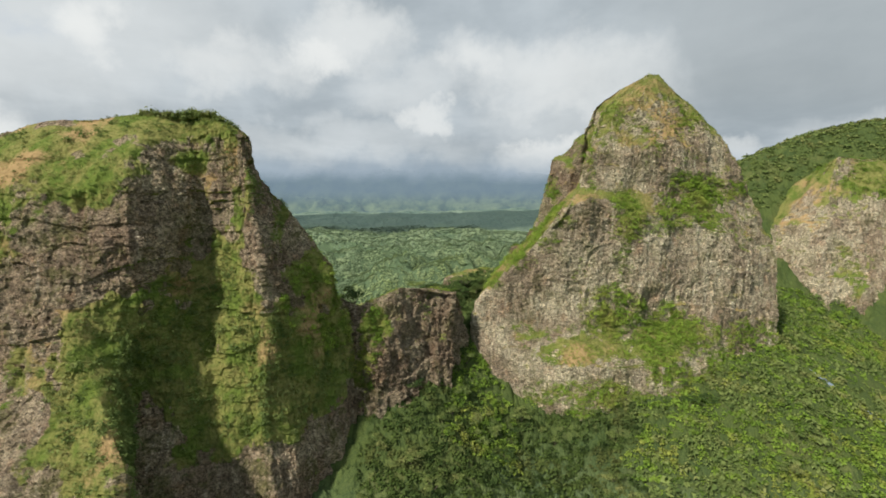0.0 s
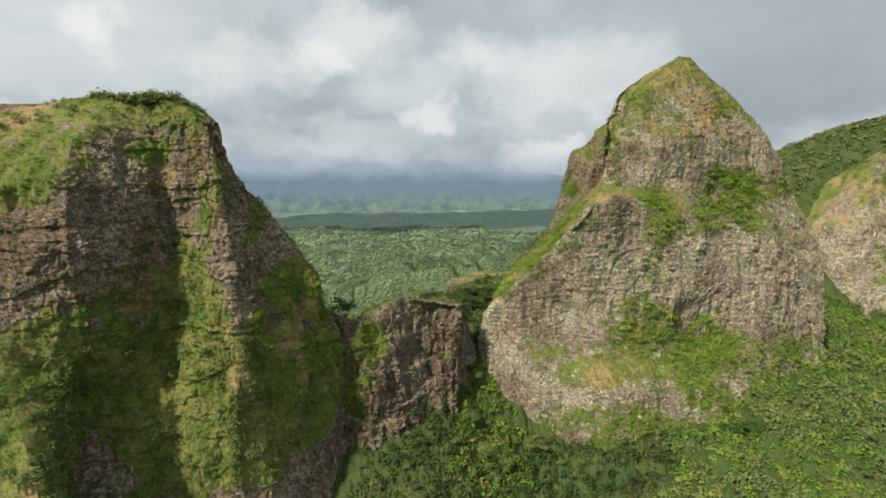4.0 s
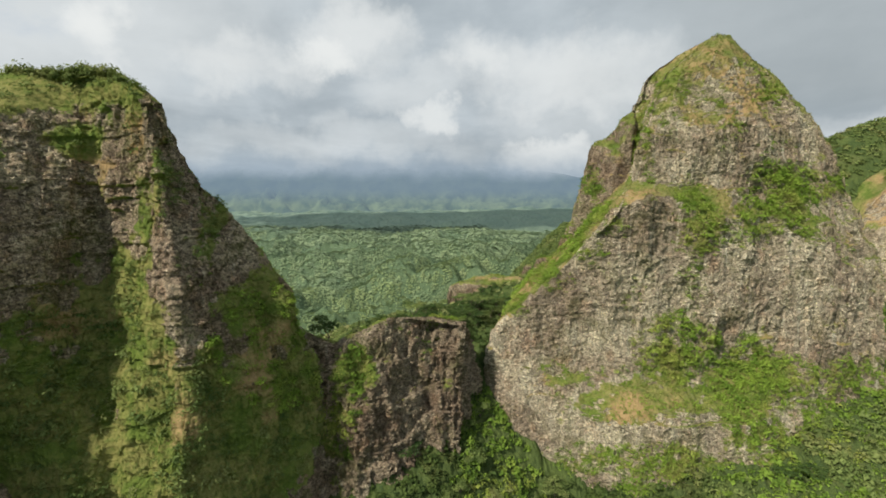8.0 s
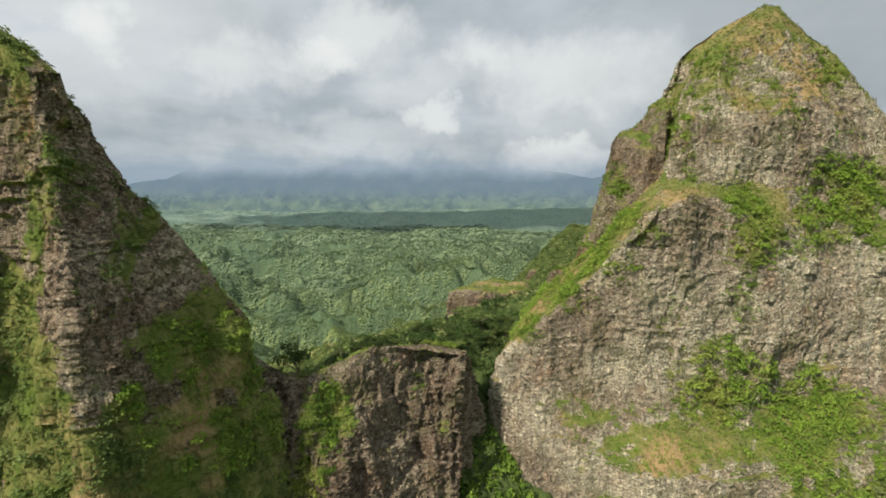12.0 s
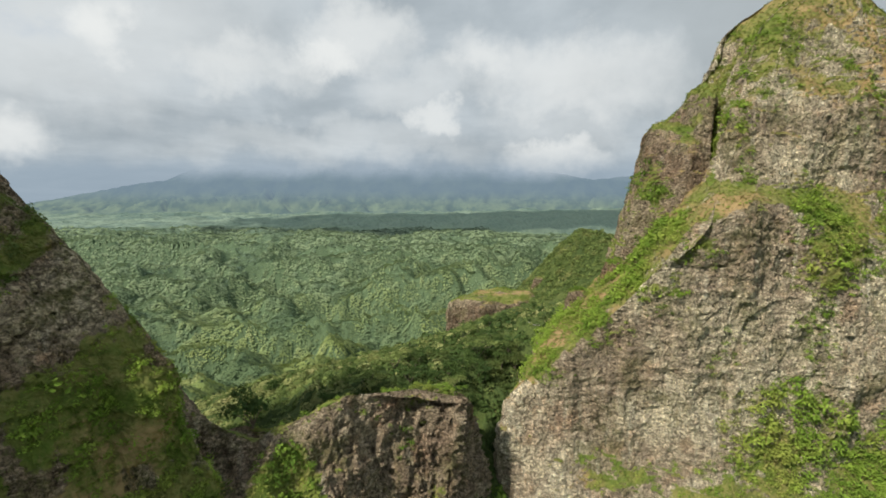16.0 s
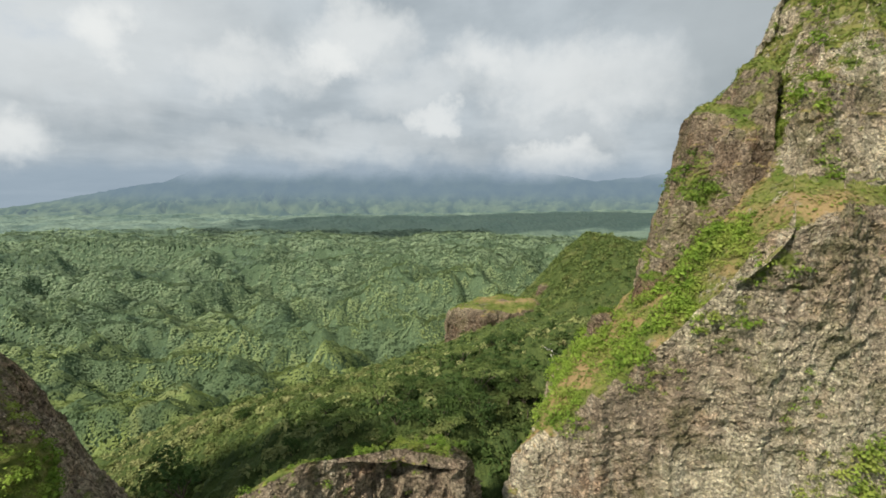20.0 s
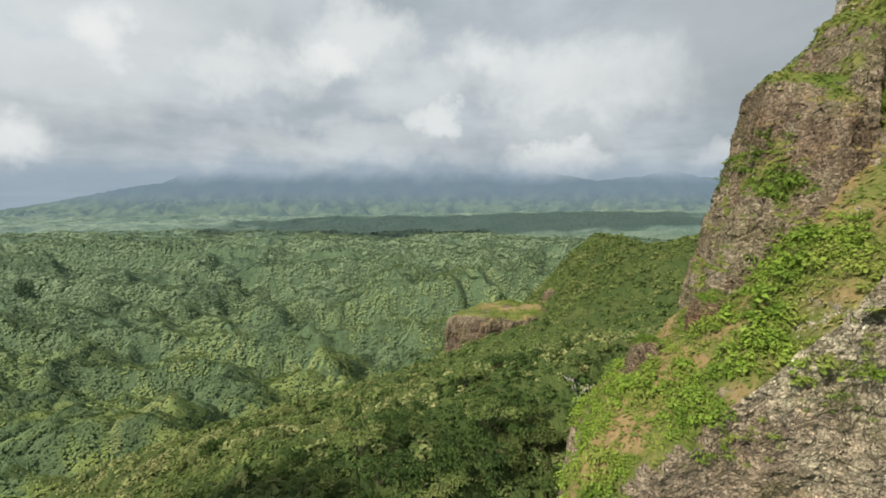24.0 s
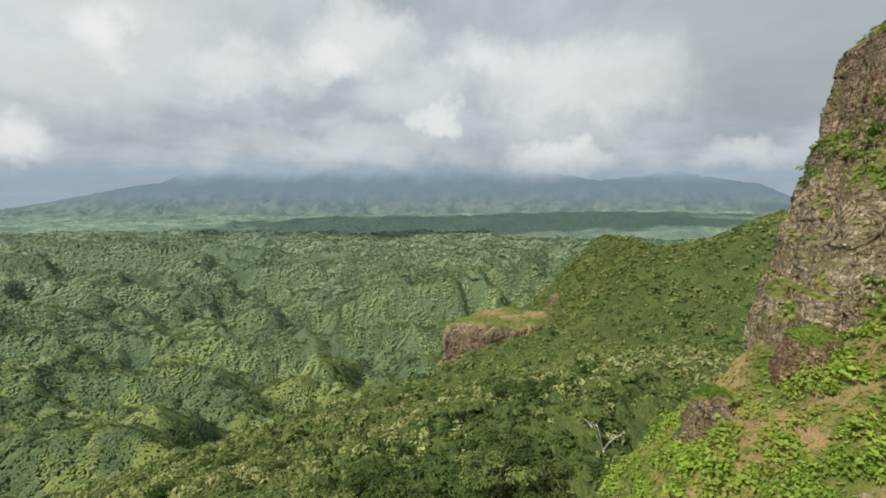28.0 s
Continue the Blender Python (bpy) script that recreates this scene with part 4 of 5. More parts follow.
WEST_SOIL = ((-120, 248, 85, 30, 26, 0.9), (-105, 244, 145, 10, 18, 0.6), (-140, 240, 155, 12, 12, 0.6), (-85, 262, 90, 20, 24, 0.8), (-66, 284, 100, 10, 20, 0.7),
             (-230, 235, 195, 26, 12, 0.5), (-250, 222, 150, 24, 16, 0.4), (-195, 215, 120, 16, 18, 0.4),
             (-128, 252, 165, 16, 26, 1.0), (-120, 246, 135, 18, 24, 1.0), (-135, 248, 105, 26, 24, 1.0), (-110, 240, 110, 14, 20, 0.8), (-150, 236, 130, 16, 24, 0.8), (-80, 276, 150, 14, 18, 0.35),
             (-75, 275, 104, 14, 16, 0.6), (-160, 258, 240, 22, 10, 0.8), (-190, 258, 236, 24, 12, 0.6), (-215, 245, 218, 22, 14, 0.6), (-240, 250, 224, 30, 10, 0.6), (-112, 254, 196, 4, 14, 0.6),
             (-116, 258, 226, 6, 14, 0.5), (-180, 232, 205, 14, 10, 0.5), (-160, 200, 105, 14, 20, 0.9), (-145, 190, 80, 18, 24, 0.8), (-138, 256, 222, 10, 8, 0.6), (-90, 250, 85, 18, 22, 0.7),
             (-123, 254, 153, 20, 30, 1.0), (-160, 215, 128, 26, 24, 1.0), (-162, 205, 95, 30, 28, 1.0), (-77, 268, 96, 20, 22, 0.8), (-110, 246, 92, 34, 24, 1.0), (-74, 284, 168, 14, 16, 0.3),
             (-150, 262, 247, 34, 7, 1.0), (-205, 252, 234, 40, 10, 0.8), (-122, 262, 242, 12, 8, 0.7), (-245, 250, 226, 36, 10, 0.8), (-104, 256, 205, 5, 16, 0.7), (-95, 262, 190, 5, 22, 0.6),
             (-215, 240, 214, 50, 26, 0.55), (-176, 240, 214, 22, 20, 0.5), (-245, 226, 180, 40, 22, 0.5), (-127, 250, 140, 22, 30, 1.0), (-79, 268, 158, 11, 14, 0.7), (-68, 278, 148, 10, 16, 0.5), (-62, 286, 126, 9, 12, 0.5), (-100, 250, 120, 30, 26, 0.9), (-150, 240, 120, 30, 26, 1.0), (-170, 236, 140, 22, 16, 0.9), (-70, 280, 120, 16, 20, 0.9),
             (-185, 246, 180, 26, 13, -0.9), (-118, 250, 107, 18, 11, -1.0), (-150, 258, 196, 18, 13, -0.8), (-187, 207, 101, 10, 12, -0.8), (-100, 255, 176, 7, 26, -0.5))
rock_thing("broad_peak", "broad dark basalt peak with green gullies and a grassy top", west, 700, 360, 23, WEST_SOIL,
           seen=(0.6, 1, 1, 1, 1, 0.7, 0.3, 0.2, 0.2, 0.4), shrubs=6000, lean=0.34, tufts=26000, lush=1.0, leaves=CROWN, near=((-68, 284, 152, 42),), stone=DARK_ROCK, cap=(212, 240, 0.42), rough=1.45)

# ---------------------------------------------------------------- the low wall of the pass
wall = Massif()
wall.rib((-86, 296, 40), (-86, 296, 85), (-82, 299, 122), (-76, 302, 143), (-72, 312, 128))
wall.rib((-60, 284, 40), (-59, 287, 85), (-57, 293, 118), (-54, 301, 132), (-50, 312, 125))
wall.rib((-42, 282, 40), (-40, 286, 85), (-34, 298, 120), (-28, 311, 143), (-28, 320, 137))
wall.rib((-14, 293, 40), (-13, 299, 85), (-9, 310, 120), (-7, 318, 143), (-8, 326, 140))
wall.rib((7, 302, 40), (8, 307, 85), (9, 314, 120), (10, 319, 139), (4, 327, 138))
wall.rib((16, 340, 40), (15, 338, 85), (14, 338, 118), (12, 336, 130), (2, 334, 137))
wall.rib((-20, 372, 40), (-20, 368, 85), (-20, 362, 108), (-20, 344, 122), (-20, 332, 133))
wall.rib((-84, 345, 40), (-84, 340, 85), (-80, 334, 105), (-74, 324, 112), (-64, 316, 122))
rock_thing("saddle_cliff", "low dark cliff that closes the pass between the peaks", wall, 340, 150, 31,
           ((-44, 294, 118, 10, 16, 0.8), (-52, 292, 95, 12, 16, 0.8), (-12, 312, 128, 7, 8, 0.4), (-20, 336, 136, 30, 5, 0.4)), rough=2.5, lean=0.7, stone=BROWN_ROCK, seen=(1, 1, 1, 1, 1, 0.4, 0.3, 0.5), shrubs=420, tufts=3000)

side = Massif()
side.rib((372, 600, 60), (374, 595, 100), (378, 590, 140), (386, 585, 172), (410, 580, 200), (440, 560, 236))
side.rib((360, 520, 60), (364, 524, 100), (370, 530, 140), (384, 534, 176), (406, 531, 206), (438, 532, 248))
side.rib((400, 478, 50), (402, 486, 95), (406, 494, 135), (410, 502, 172), (424, 515, 212), (441, 529, 250))
side.rib((470, 470, 50), (468, 480, 95), (466, 490, 135), (464, 500, 172), (460, 512, 210), (458, 530, 242))
side.rib((600, 480, 50), (600, 488, 95), (600, 496, 135), (600, 506, 172), (600, 520, 212), (600, 545, 250))
side.rib((620, 640, 60), (620, 630, 120), (615, 620, 160), (610, 610, 200), (605, 590, 240), (600, 560, 252))
rock_thing("ridge_cliff", "pale basalt cliff on the wooded ridge beside the peak", side, 300, 140, 47, ((470, 520, 225, 60, 26, 1.0), (430, 490, 120, 14, 40, 0.6), (560, 520, 220, 60, 30, 1.0), (425, 528, 215, 8, 20, 0.5)), seen=(0.4, 1, 1, 0.6, 0.3, 0.2), shrubs=900, rough=1.5)


def outcrop(name, label, x, y, z0, z1, rx, ry, turn, seed, cols=140, rows=60, shrubs=60, stone=None, sheer=False):
    """A stump of rock that stands out of a slope."""
    m = Massif()
    rng = np.random.default_rng(seed)
    for k in range(9):
        a = k / 9 * 6.2832
        f = 0.8 + 0.4 * rng.random()
        pts = []
        for h, r in ((0, 1.16), (0.45, 1.05), (0.8, 0.97), (0.94, 0.8), (1.0, 0.25)) if sheer else ((0, 1.35), (0.35, 1.1), (0.7, 0.86), (0.92, 0.55), (1.0, 0.2)):
            px, py = math.cos(a) * rx * r * f, math.sin(a) * ry * r * f
            pts.append((x + px * math.cos(turn) - py * math.sin(turn), y + px * math.sin(turn) + py * math.cos(turn), z0 + (z1 - z0) * h))
        m.rib(*pts)
    return rock_thing(name, label, m, cols, rows, seed, rough=1.9 if sheer else min(1.2, (z1 - z0) / 30), shrubs=shrubs, lean=0.62, stone=stone)


outcrop("rock_knoll", "brown rock knoll with dry grass on top", 68, 752, 8, 91, 62, 34, 0.15, 61, 240, 100, 1200, BROWN_ROCK, True)
outcrop("rock_outcrop", "dark lichened rock outcrop on the grassy slope", 57, 366, 150, 166, 5, 4, 0.3, 62, stone=BROWN_ROCK)
outcrop("rock_outcrop", "rusty red rock outcrop among shrubs", 71, 360, 160, 180, 7, 5, 0.2, 63, stone=RED_ROCK)
outcrop("rock_outcrop", "rock outcrop below the hill's crest", 118, 768, 60, 106, 12, 8, 0.2, 65, 80, 40, 40, BROWN_ROCK)


# ---------------------------------------------------------------- far hills
def build_range():
    px = np.linspace(-5200, 5200, 420)
    s = px / 4800 * 826 + 784
    sky = np.interp(s, (-200, 0, 130, 230, 300, 345, 400, 450, 520, 600, 700, 820, 960, 1030, 1100, 1150, 1200, 1290, 1360, 1460, 1700),
                    (372, 366, 345, 325, 315, 294, 290, 296, 288, 290, 292, 290, 302, 314, 306, 296, 308, 320, 350, 372, 376))
    crest = 200 + (353 - sky) / 826 * 4560
    v = np.linspace(0, 1, 60)
    vv, xx = np.meshgrid(v, px, indexing="ij")
    yy = 4250 + 610 * vv
    base = 70.0
    ridge = 1 - np.abs(fbm(xx / 230 + 0.5 * fbm(xx / 300, yy / 300, 0, 73, 2), yy / 150, 0, 71, 5))
    rise = smooth(vv, 0.25, 1.0) ** 1.3
    foot = np.interp(px, (-3200, -2700, -2200, -1750, -1400, -900, 0, 600, 1300, 1900, 2500), (60, 130, 130, 230, 180, 70, 50, 90, 150, 110, 60))
    zz = base + (crest - base)[None, :] * rise + foot[None, :] * np.exp(-((vv - 0.35) / 0.16) ** 2) * (0.4 + 0.6 * ridge)
    zz += (ridge - 0.6) * 120 * vv * (1 - vv) * 2 + 6 * fbm(xx / 60, yy / 60, 0, 72, 3)
    zz = np.where(vv > 0.97, np.minimum(zz, crest[None, :] + 4), zz)
    me = mesh_of("backdrop", np.stack([xx, yy, zz], -1).reshape(-1, 3), grid_faces(60, 420))
    me.shade_smooth()
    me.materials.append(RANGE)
    tagged(new("backdrop", me), "hazy blue mountain range under low cloud", "mountains", kind="structure")


build_range()


# ---------------------------------------------------------------- woods
def ground_points(rng, n, x0, x1, y0, y1, keep):
    x, y = rng.uniform(x0, x1, n), rng.uniform(y0, y1, n)
    ok = keep(x, y)
    x, y = x[ok], y[ok]
    r = np.hypot(x, y)
    z = land.at(x, y) + swell(x, y) + 0.9 * canopy(x, y, r)
    return np.stack([x, y, z], -1)


def woods(name, label, pts, size, kinds, mat, seed, flat=1.0):
    me = strewn(name, pts, size, kinds, seed, flat)
    me.materials.append(mat)
    tagged(new(name, me), label, "vegetation", kind="stuff")


def below_cliffs(x, y):
    return (np.abs(x) < y * 0.98 + 20) & (y < 300 + np.where(x > 20, np.clip((x - 20) * 0.35, 12, 190) + np.clip((x - 265) * 1.6, 0, 95), np.where(x > 2, 48, 22))) & ~((x < -50) & (y > 160 - x * 0.2))


def beyond_pass(x, y):
    west_edge = np.where(y < 400, -70, -160)
    return (x > west_edge) & (x < 85 + (y - 380) * 0.9) & ((y > 350) | (x < 15)) & ((y > 420) | (x < 58))


def in_sight(x, y):
    return (x > -70 - (y - 400) * 1.1) & (x < 90 + (y - 400) * 1.2) & (land.at(x, y) > -40)


def build_valley_forest(count):
    """Sprays of leaf over the crowns of the valley's trees, larger where they are farther."""
    rng = np.random.default_rng(4)
    r = 330.0 * np.exp(rng.random(count) * math.log(3900 / 330))
    a = rng.uniform(-0.92, 0.92, count)
    x, y = 4 + r * np.sin(a), 205 + r * np.cos(a)
    top, own = jungle(x, y)
    keep = (land.at(x, y) < 38) & (y > 470) & (rng.random(count) < smooth(top, 1.5, 9.0)) & (in_valley(x, y) > 0.3)
    x, y, r, top, own = x[keep], y[keep], r[keep], top[keep], own[keep]
    k = len(x)
    at = np.stack([x, y, land.at(x, y) + swell(x, y) + top + rng.normal(size=k) * (0.2 + 0.0002 * r)], -1)
    e = 3.0
    hill, g = swell(x, y), 14.0
    tilt = np.stack([-(jungle(x + e, y)[0] - top) / e * 0.22 - (swell(x + g, y) - hill) / g * 1.2, -(jungle(x, y + e)[0] - top) / e * 0.22 - (swell(x, y + g) - hill) / g * 1.2, np.ones(k)], -1)
    nrm = np.clip(tilt, -0.6, 1.0) + 0.10 * rng.normal(size=(k, 3))
    v = flakes(rng, at, nrm, (1.0 + 0.0030 * r) * (0.6 + 0.8 * rng.random(k)))
    four = lambda q: np.repeat(q, 4)
    me = mesh_of("valley_forest", v, quads(k), [("crown", four(own)), ("wide", four(smooth(r, 600, 2200))), ("cloud_shade", four(cloud_shade_at(x, y)))])
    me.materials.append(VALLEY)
    tagged(new("valley_forest", me), "forest of round and wide flat-crowned green trees in the valley", "vegetation", kind="stuff")


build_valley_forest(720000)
rng = np.random.default_rng(5)
pts = ground_points(rng, 18000, -70, 430, 235, 490, below_cliffs)
# west of this line the thicket's leaf colour is darkened for cloud shade
east = pts[:, 0] + 25 * fbm(pts[:, 0] / 30, pts[:, 1] / 30, 0, 91, 3) > 125
size = 1.3 + 2.4 * rng.random(len(pts)) ** 2
pts[:, 2] += 0.3
woods("thicket", "dense green trees in the gully below the cliffs, darkened for cloud shade", pts[~east], size[~east], BUSHES, GULLY_SHADED, 51, 1.1)
dark = rng.random(len(pts)) + 0.5 * fbm(pts[:, 0] / 28, pts[:, 1] / 28, 0, 93, 3) > 0.68
woods("thicket", "bright green shrubs on the slope below the peak", pts[east & ~dark], size[east & ~dark], BUSHES, SHRUB, 57, 1.1)
woods("thicket", "darker trees among the shrubs below the peak", pts[east & dark], size[east & dark] * 1.2, BUSHES, CROWN, 62, 1.3)
pts = ground_points(rng, 330, 2, 50, 276, 336, lambda x, y: y < 345 - np.abs(x - 12) * 0.7)
woods("thicket", "bright green bushes in the gully beside the low cliff", pts, 1.8 + 2.2 * rng.random(len(pts)), LEAFY, SHRUB, 61, 1.2)
crest = np.array([(-28, 319, 137.0), (-18, 323, 138.0), (-8, 326, 139.0), (-2, 326.5, 138.5), (4, 327, 137.5), (3, 331, 136.5), (2, 334, 136.0), (-20, 332, 132.0), (-10, 330, 135.0), (-52, 311, 124.5), (-60, 314, 122.5), (-40, 316, 130.0)])
pts = np.repeat(crest, 12, 0) + rng.normal(size=(len(crest) * 12, 3)) * (2.4, 1.5, 0.25)
woods("thicket", "low bushes along the top of the low cliff", pts, 0.6 + 1.0 * rng.random(len(pts)), FINE, SHRUB, 63, 0.9)
pts = ground_points(rng, 7000, -160, 180, 345, 540, beyond_pass)
size = 1.3 + 2.2 * rng.random(len(pts)) ** 2
# the hollow's scrub is coloured dark, for its dark trees and the peak's shade
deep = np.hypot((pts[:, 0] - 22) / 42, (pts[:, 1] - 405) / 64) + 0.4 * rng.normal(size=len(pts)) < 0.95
brush = ~deep & (fbm(pts[:, 0] / 26, pts[:, 1] / 26, 0, 94, 3) + 0.35 * rng.normal(size=len(pts)) > 0.1)
woods("hillside_scrub", "pale olive brush on the ridge beyond the pass", pts[brush], size[brush], BUSHES, BRUSH, 54, 1.2)
green = ~deep & ~brush
woods("hillside_scrub", "green scrub on the ridge beyond the pass", pts[green], size[green], BUSHES, CROWN, 52, 1.0)
woods("hillside_scrub", "undergrowth in the hollow behind the low cliff, coloured dark for its shade too", pts[deep], size[deep], BUSHES, DARK, 53, 1.0)
pts = ground_points(rng, 3200, -280, -40, 385, 560, lambda x, y: (land.at(x, y) > -20) & ((x < -70) | (y > 430)))
size = 1.2 + 2.0 * rng.random(len(pts)) ** 2
brush = fbm(pts[:, 0] / 26, pts[:, 1] / 26, 0, 94, 3) + 0.35 * rng.normal(size=len(pts)) > -0.15
woods("hillside_scrub", "pale olive brush on the slope below the broad peak", pts[brush], size[brush], BUSHES, BRUSH, 64, 1.2)
woods("hillside_scrub", "green scrub on the slope below the broad peak", pts[~brush], size[~brush], BUSHES, CROWN, 65, 1.1)
pts = ground_points(rng, 5200, 90, 430, 700, 835, lambda x, y: land.at(x, y) > 60)
woods("hillside_scrub", "green bushes all over the hill beyond the pass", pts, 1.6 + 2.6 * rng.random(len(pts)) ** 2, BUSHES, CROWN, 66, 1.1)
pts = ground_points(rng, 10000, -330, 640, 500, 900, in_sight)
size = 1.8 + 3.0 * rng.random(len(pts)) ** 2
deep = rng.random(len(pts)) + 0.35 * fbm(pts[:, 0] / 45, pts[:, 1] / 45, 0, 92, 3) > 0.95
woods("hillside_scrub", "green trees and scrub on the hill beyond the pass", pts[~deep], size[~deep], BUSHES, CROWN, 55, 1.0)
woods("hillside_scrub", "dark green trees in clumps on the hill beyond the pass", pts[deep], size[deep] * 1.15, BUSHES, DARK, 56, 1.2)
pts = ground_points(rng, 3400, 370, 760, 560, 760, lambda x, y: land.at(x, y) > 150)
woods("hillside_scrub", "green trees on the ridge beside the peak", pts, 2.2 + 3.0 * rng.random(len(pts)) ** 2, BUSHES, CROWN, 60, 1.0)


# ---------------------------------------------------------------- single trees by the pass
def tube(path, radii, sides=6):
    path = np.array(path, float)
    out, faces = [], []
    for i, c in enumerate(path):
        d = path[min(i + 1, len(path) - 1)] - path[max(i - 1, 0)]
        d /= np.linalg.norm(d) + 1e-9
        a = np.cross(d, (0.3, 0.9, 0.2))
        a /= np.linalg.norm(a)
        b = np.cross(d, a)
        for k in range(sides):
            t = k / sides * 6.2832
            out.append(c + radii[i] * (a * math.cos(t) + b * math.sin(t)))
    for i in range(len(path) - 1):
        for k in range(sides):
            k2 = (k + 1) % sides
            faces.append((i * sides + k, i * sides + k2, (i + 1) * sides + k2, (i + 1) * sides + k))
    return np.array(out), np.array(faces)


def join(parts):
    v, f, o = [], [], 0
    for a, b in parts:
        v.append(a), f.append(b + o)
        o += len(a)
    return np.concatenate(v), np.concatenate(f)


def make_tree(name, label, seed, height, spread, kind, leafmat, barkmat, count, leaf):
    rng = np.random.default_rng(seed)
    root = new(name)
    tagged(root, label, "tree", "trees by the pass")
    lean = rng.normal(size=2) * 0.05 * height
    fork = height * (0.35 if kind != "column" else 0.9)
    trunk = [(0, 0, -1.5), (lean[0] * 0.3, lean[1] * 0.3, fork * 0.5), (lean[0], lean[1], fork)]
    r0 = 0.022 * height + 0.06
    v, f = tube(trunk, (r0, r0 * 0.8, r0 * (0.6 if kind != "column" else 0.2)), 7)
    mesh_part("trunk", mesh_of("trunk", v, f), barkmat, root)
    limbs, blobs = [], []
    n = 5 if kind != "column" else 7
    for k in range(n):
        a = k / n * 6.2832 + rng.normal() * 0.3
        if kind == "column":
            z = height * (0.2 + 0.75 * k / n)
            r = spread * 0.5 * (1.05 - k / n)
            limbs.append(tube([(lean[0] * 0.4, lean[1] * 0.4, z - 0.5), (math.cos(a) * r * 0.8, math.sin(a) * r * 0.8, z + 0.8)], (0.07, 0.02), 4))
            blobs.append((math.cos(a) * r * 0.45, math.sin(a) * r * 0.45, z + 0.3, r * 0.75, r * 0.75, height * 0.15))
            continue
        r = spread * 0.5 * (0.55 + 0.4 * rng.random())
        top = height * (0.72 + 0.22 * rng.random()) if kind != "round" else height * (0.5 + 0.35 * rng.random())
        end = np.array((math.cos(a) * r, math.sin(a) * r, top))
        base = np.array((lean[0], lean[1], fork))
        mid = base * 0.5 + end * 0.5 + (0, 0, height * 0.06)
        limbs = [tube([base - (0, 0, 0.3), mid, end], (r0 * 0.5, r0 * 0.3, r0 * 0.1), 5)]
        for q in range(3 if kind == "bare" else 2):
            e2 = mid + (end - mid) * 0.4 + rng.normal(size=3) * (spread * 0.13, spread * 0.13, height * 0.05) + (0, 0, height * 0.12)
            limbs.append(tube([mid * 0.7 + end * 0.3, e2], (r0 * 0.22, r0 * 0.06), 4))
            if kind == "umbrella":
                blobs.append((*e2, spread * 0.17, spread * 0.17, height * 0.045))
        v, f = join(limbs)
        mesh_part("limb", mesh_of("limb", v, f), barkmat, root)
        if kind == "umbrella":
            blobs.append((*end, spread * 0.24, spread * 0.22, height * 0.06))
        elif kind == "round":
            blobs.append((end[0] * 0.8, end[1] * 0.8, end[2], spread * 0.26, spread * 0.26, height * 0.2))
        elif k % 2:
            blobs.append((*end, spread * 0.12, spread * 0.12, height * 0.04))
    if kind == "round":
        blobs.append((0, 0, height * 0.75, spread * 0.3, spread * 0.3, height * 0.22))
    if kind == "column":
        for v, f in limbs:
            mesh_part("limb", mesh_of("limb", v, f), barkmat, root)
    v = leaf_cloud(rng, blobs, count, leaf, shell=0.35)
    mesh_part("crown", mesh_of("crown", v, quads(count)), leafmat, root)
    return root


TREES = {
    "umbrella": [make_tree("umbrella_tree", "wide flat-topped green tree with pale limbs by the pass", 100 + k, 12.0 + k, 15.0 + 1.5 * k, "umbrella", DARK if k == 1 else CROWN, BARK, 1000, 0.66) for k in range(3)],
    "column": [make_tree("ironwood_tree", "dark feathery ironwood tree on the crest", 110 + k, 11.0 + k, 5.5, "column", DARK, BARK, 620, 0.62) for k in range(2)],
    "round": [make_tree("broadleaf_tree", "dense round green tree on the slope", 120 + k, 7.5 + k, 8.0, "round", CROWN, BARK, 520, 0.6) for k in range(3)],
    "dark": [make_tree("dark_tree", "dense dark green tree in the hollow behind the pass", 140 + k, 10.0 + k, 8.5, "round", DARK, BARK, 560, 0.58) for k in range(2)],
    "bare": [make_tree("bare_tree", "half-bare tree with bleached white branches", 130 + k, 11.0, 14.0, "bare", CROWN, PALE, 340, 0.5) for k in range(2)],
}
USED = set()


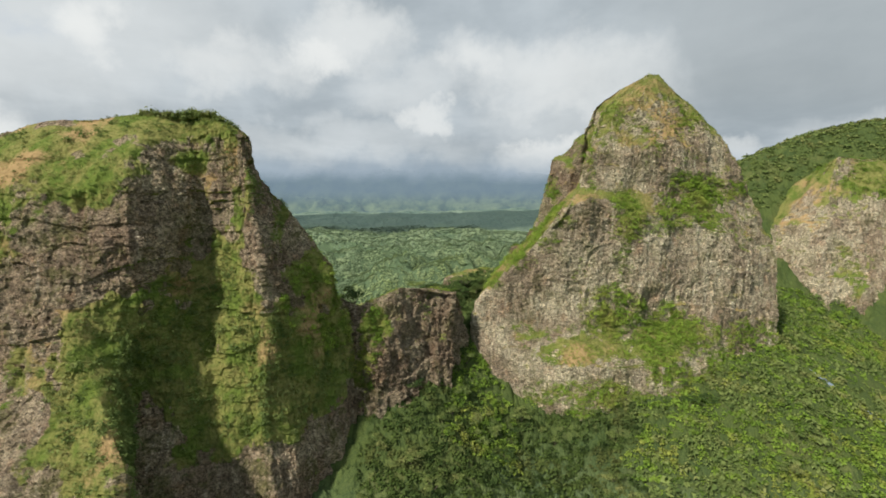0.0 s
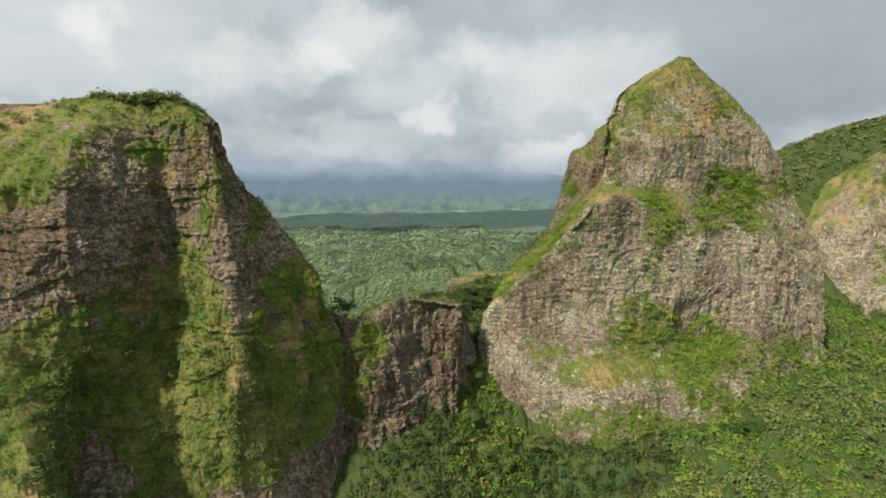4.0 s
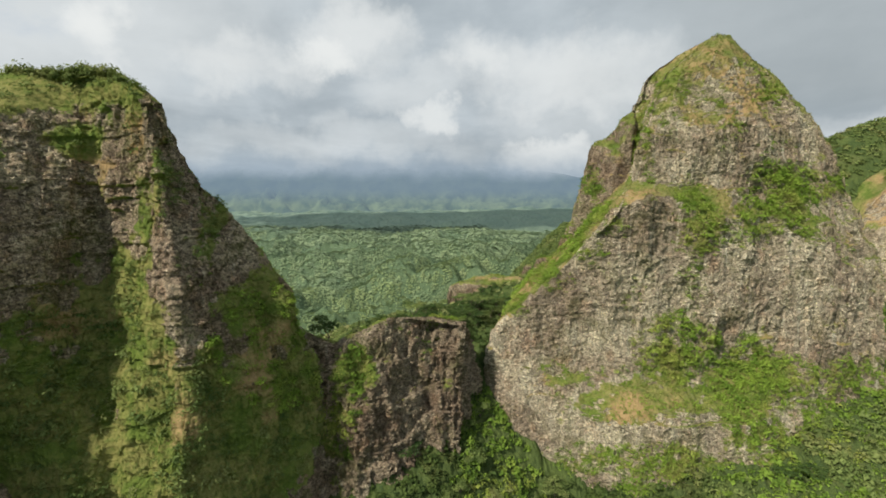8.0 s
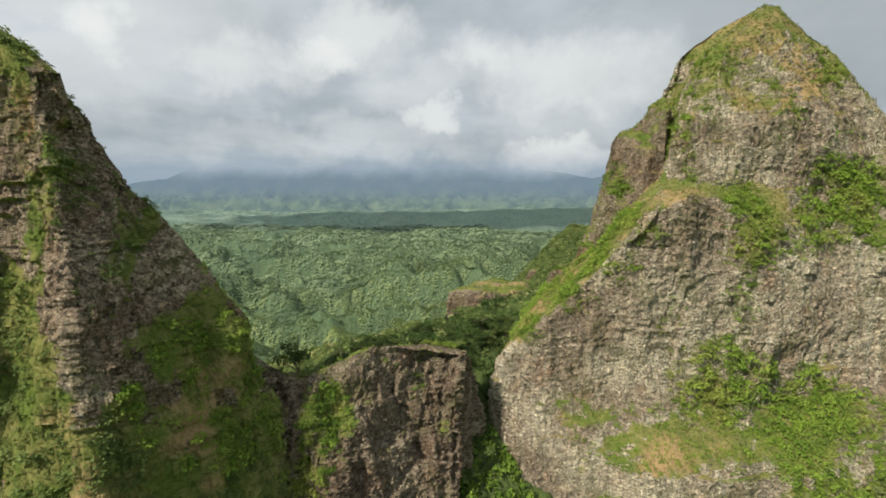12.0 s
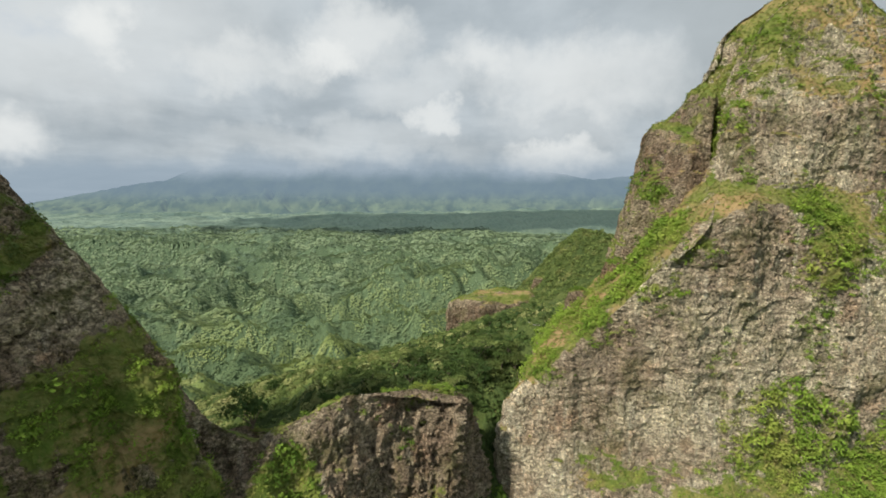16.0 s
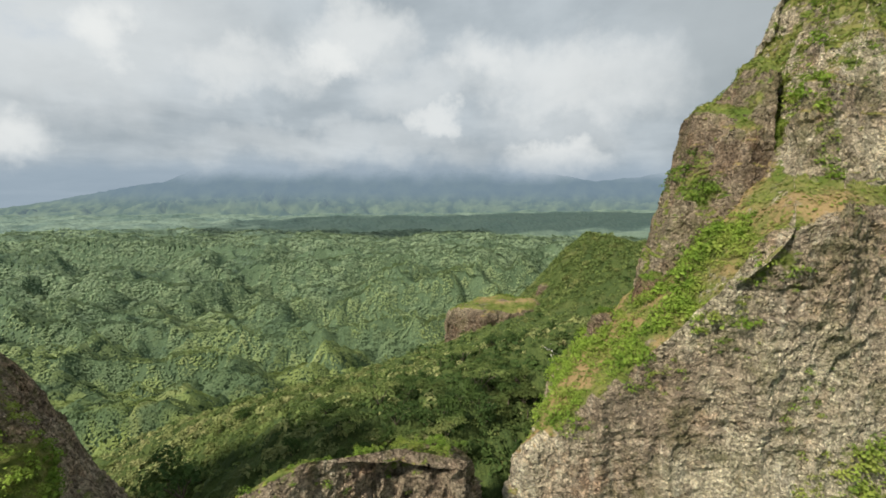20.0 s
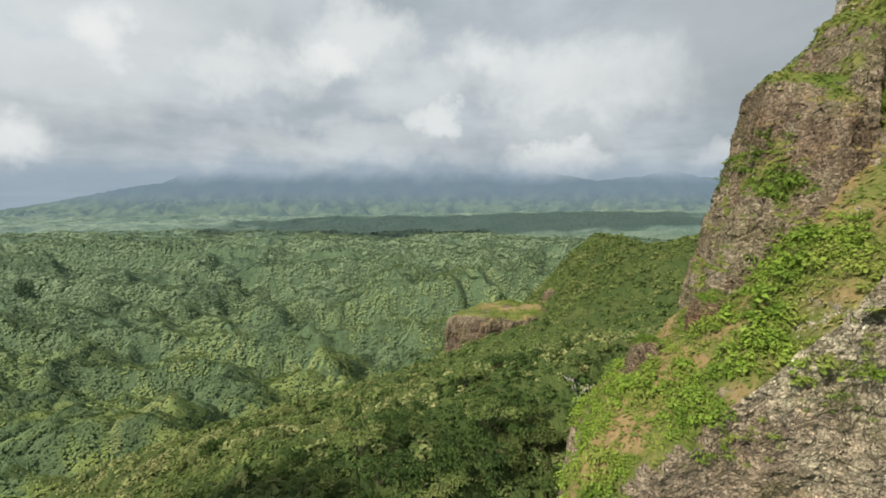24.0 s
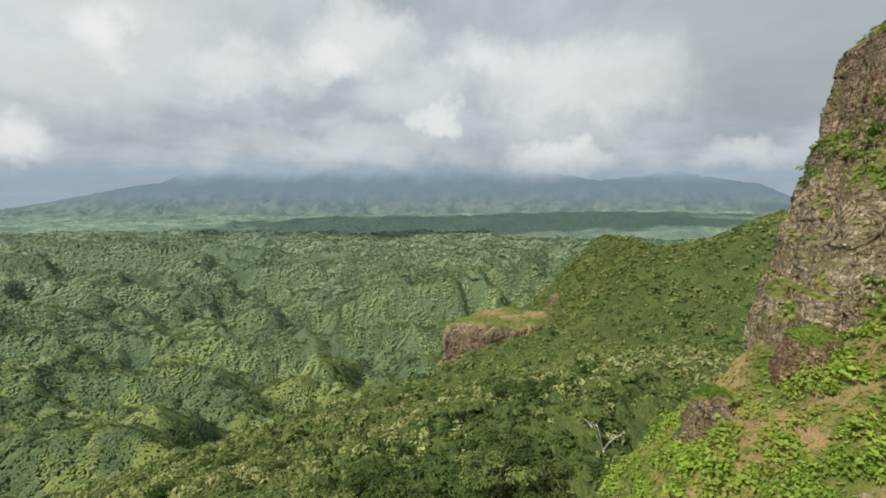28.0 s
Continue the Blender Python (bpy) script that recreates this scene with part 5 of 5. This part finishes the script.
def plant(kind, x, y, scale=1.0, base=None):
    """Set a tree of that kind on the land."""
    rng_k = random.random()
    src = TREES[kind][int(rng_k * len(TREES[kind])) % len(TREES[kind])]
    z = float(land.at(np.array([x]), np.array([y]))[0] + swell(np.array([x]), np.array([y]))[0])
    m = pose(x, y, z if base is None else base, 0, 0, random.random() * 360)
    ob = src if src not in USED else copy_thing(src, m)
    USED.add(src)
    ob.matrix_basis = m @ Matrix.Diagonal((scale, scale, scale * (0.9 + 0.2 * random.random()), 1))
    return ob


plant("dark", -62, 314, 1.7, 124)
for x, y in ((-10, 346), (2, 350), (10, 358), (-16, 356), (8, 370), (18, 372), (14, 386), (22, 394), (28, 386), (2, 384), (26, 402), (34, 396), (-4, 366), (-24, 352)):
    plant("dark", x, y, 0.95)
for x, y in ((-6, 352), (4, 362), (-14, 366), (6, 380), (-4, 392), (-22, 380), (14, 398), (24, 410), (-30, 362)):
    plant("umbrella", x, y, 0.85)
for x, y in ((6, 453), (0, 446), (-18, 440), (12, 462), (-34, 430), (-12, 418), (20, 440)):
    plant("column", x, y, 0.95)
for x, y, k in ((51, 406, 1.1), (40, 366, 1.0)):
    plant("bare", x, y, k)
rng = np.random.default_rng(76)
for x, y, k in ((14, 308, 1.3), (22, 300, 1.2), (30, 306, 1.1), (10, 318, 1.1), (18, 326, 1.2), (34, 296, 1.2), (26, 288, 1.1), (6, 296, 1.0)):
    plant("round", x, y, k)
for x, y in zip(rng.uniform(-45, 260, 90), rng.uniform(215, 330, 90)):
    if below_cliffs(np.array([x]), np.array([y]))[0]:
        plant("round" if rng.random() < 0.75 else "umbrella", x, y, float(rng.uniform(0.55, 1.0)))
rng = np.random.default_rng(77)
for x, y in zip(rng.uniform(-120, 75, 420), rng.uniform(348, 560, 420)):
    if not beyond_pass(np.array([x]), np.array([y]))[0] or len(scene.objects) > 2300:
        continue
    # dark trees gather in the hollow; their colour also carries its shade
    hollow = math.hypot((x - 20) / 46, (y - 405) / 70) < 1
    kinds = ("dark", "dark", "dark", "umbrella", "column") if hollow else ("round", "round", "column", "dark", "round")
    plant(kinds[int(rng.integers(0, 5))], x, y, float(rng.uniform(0.6, 1.05)))
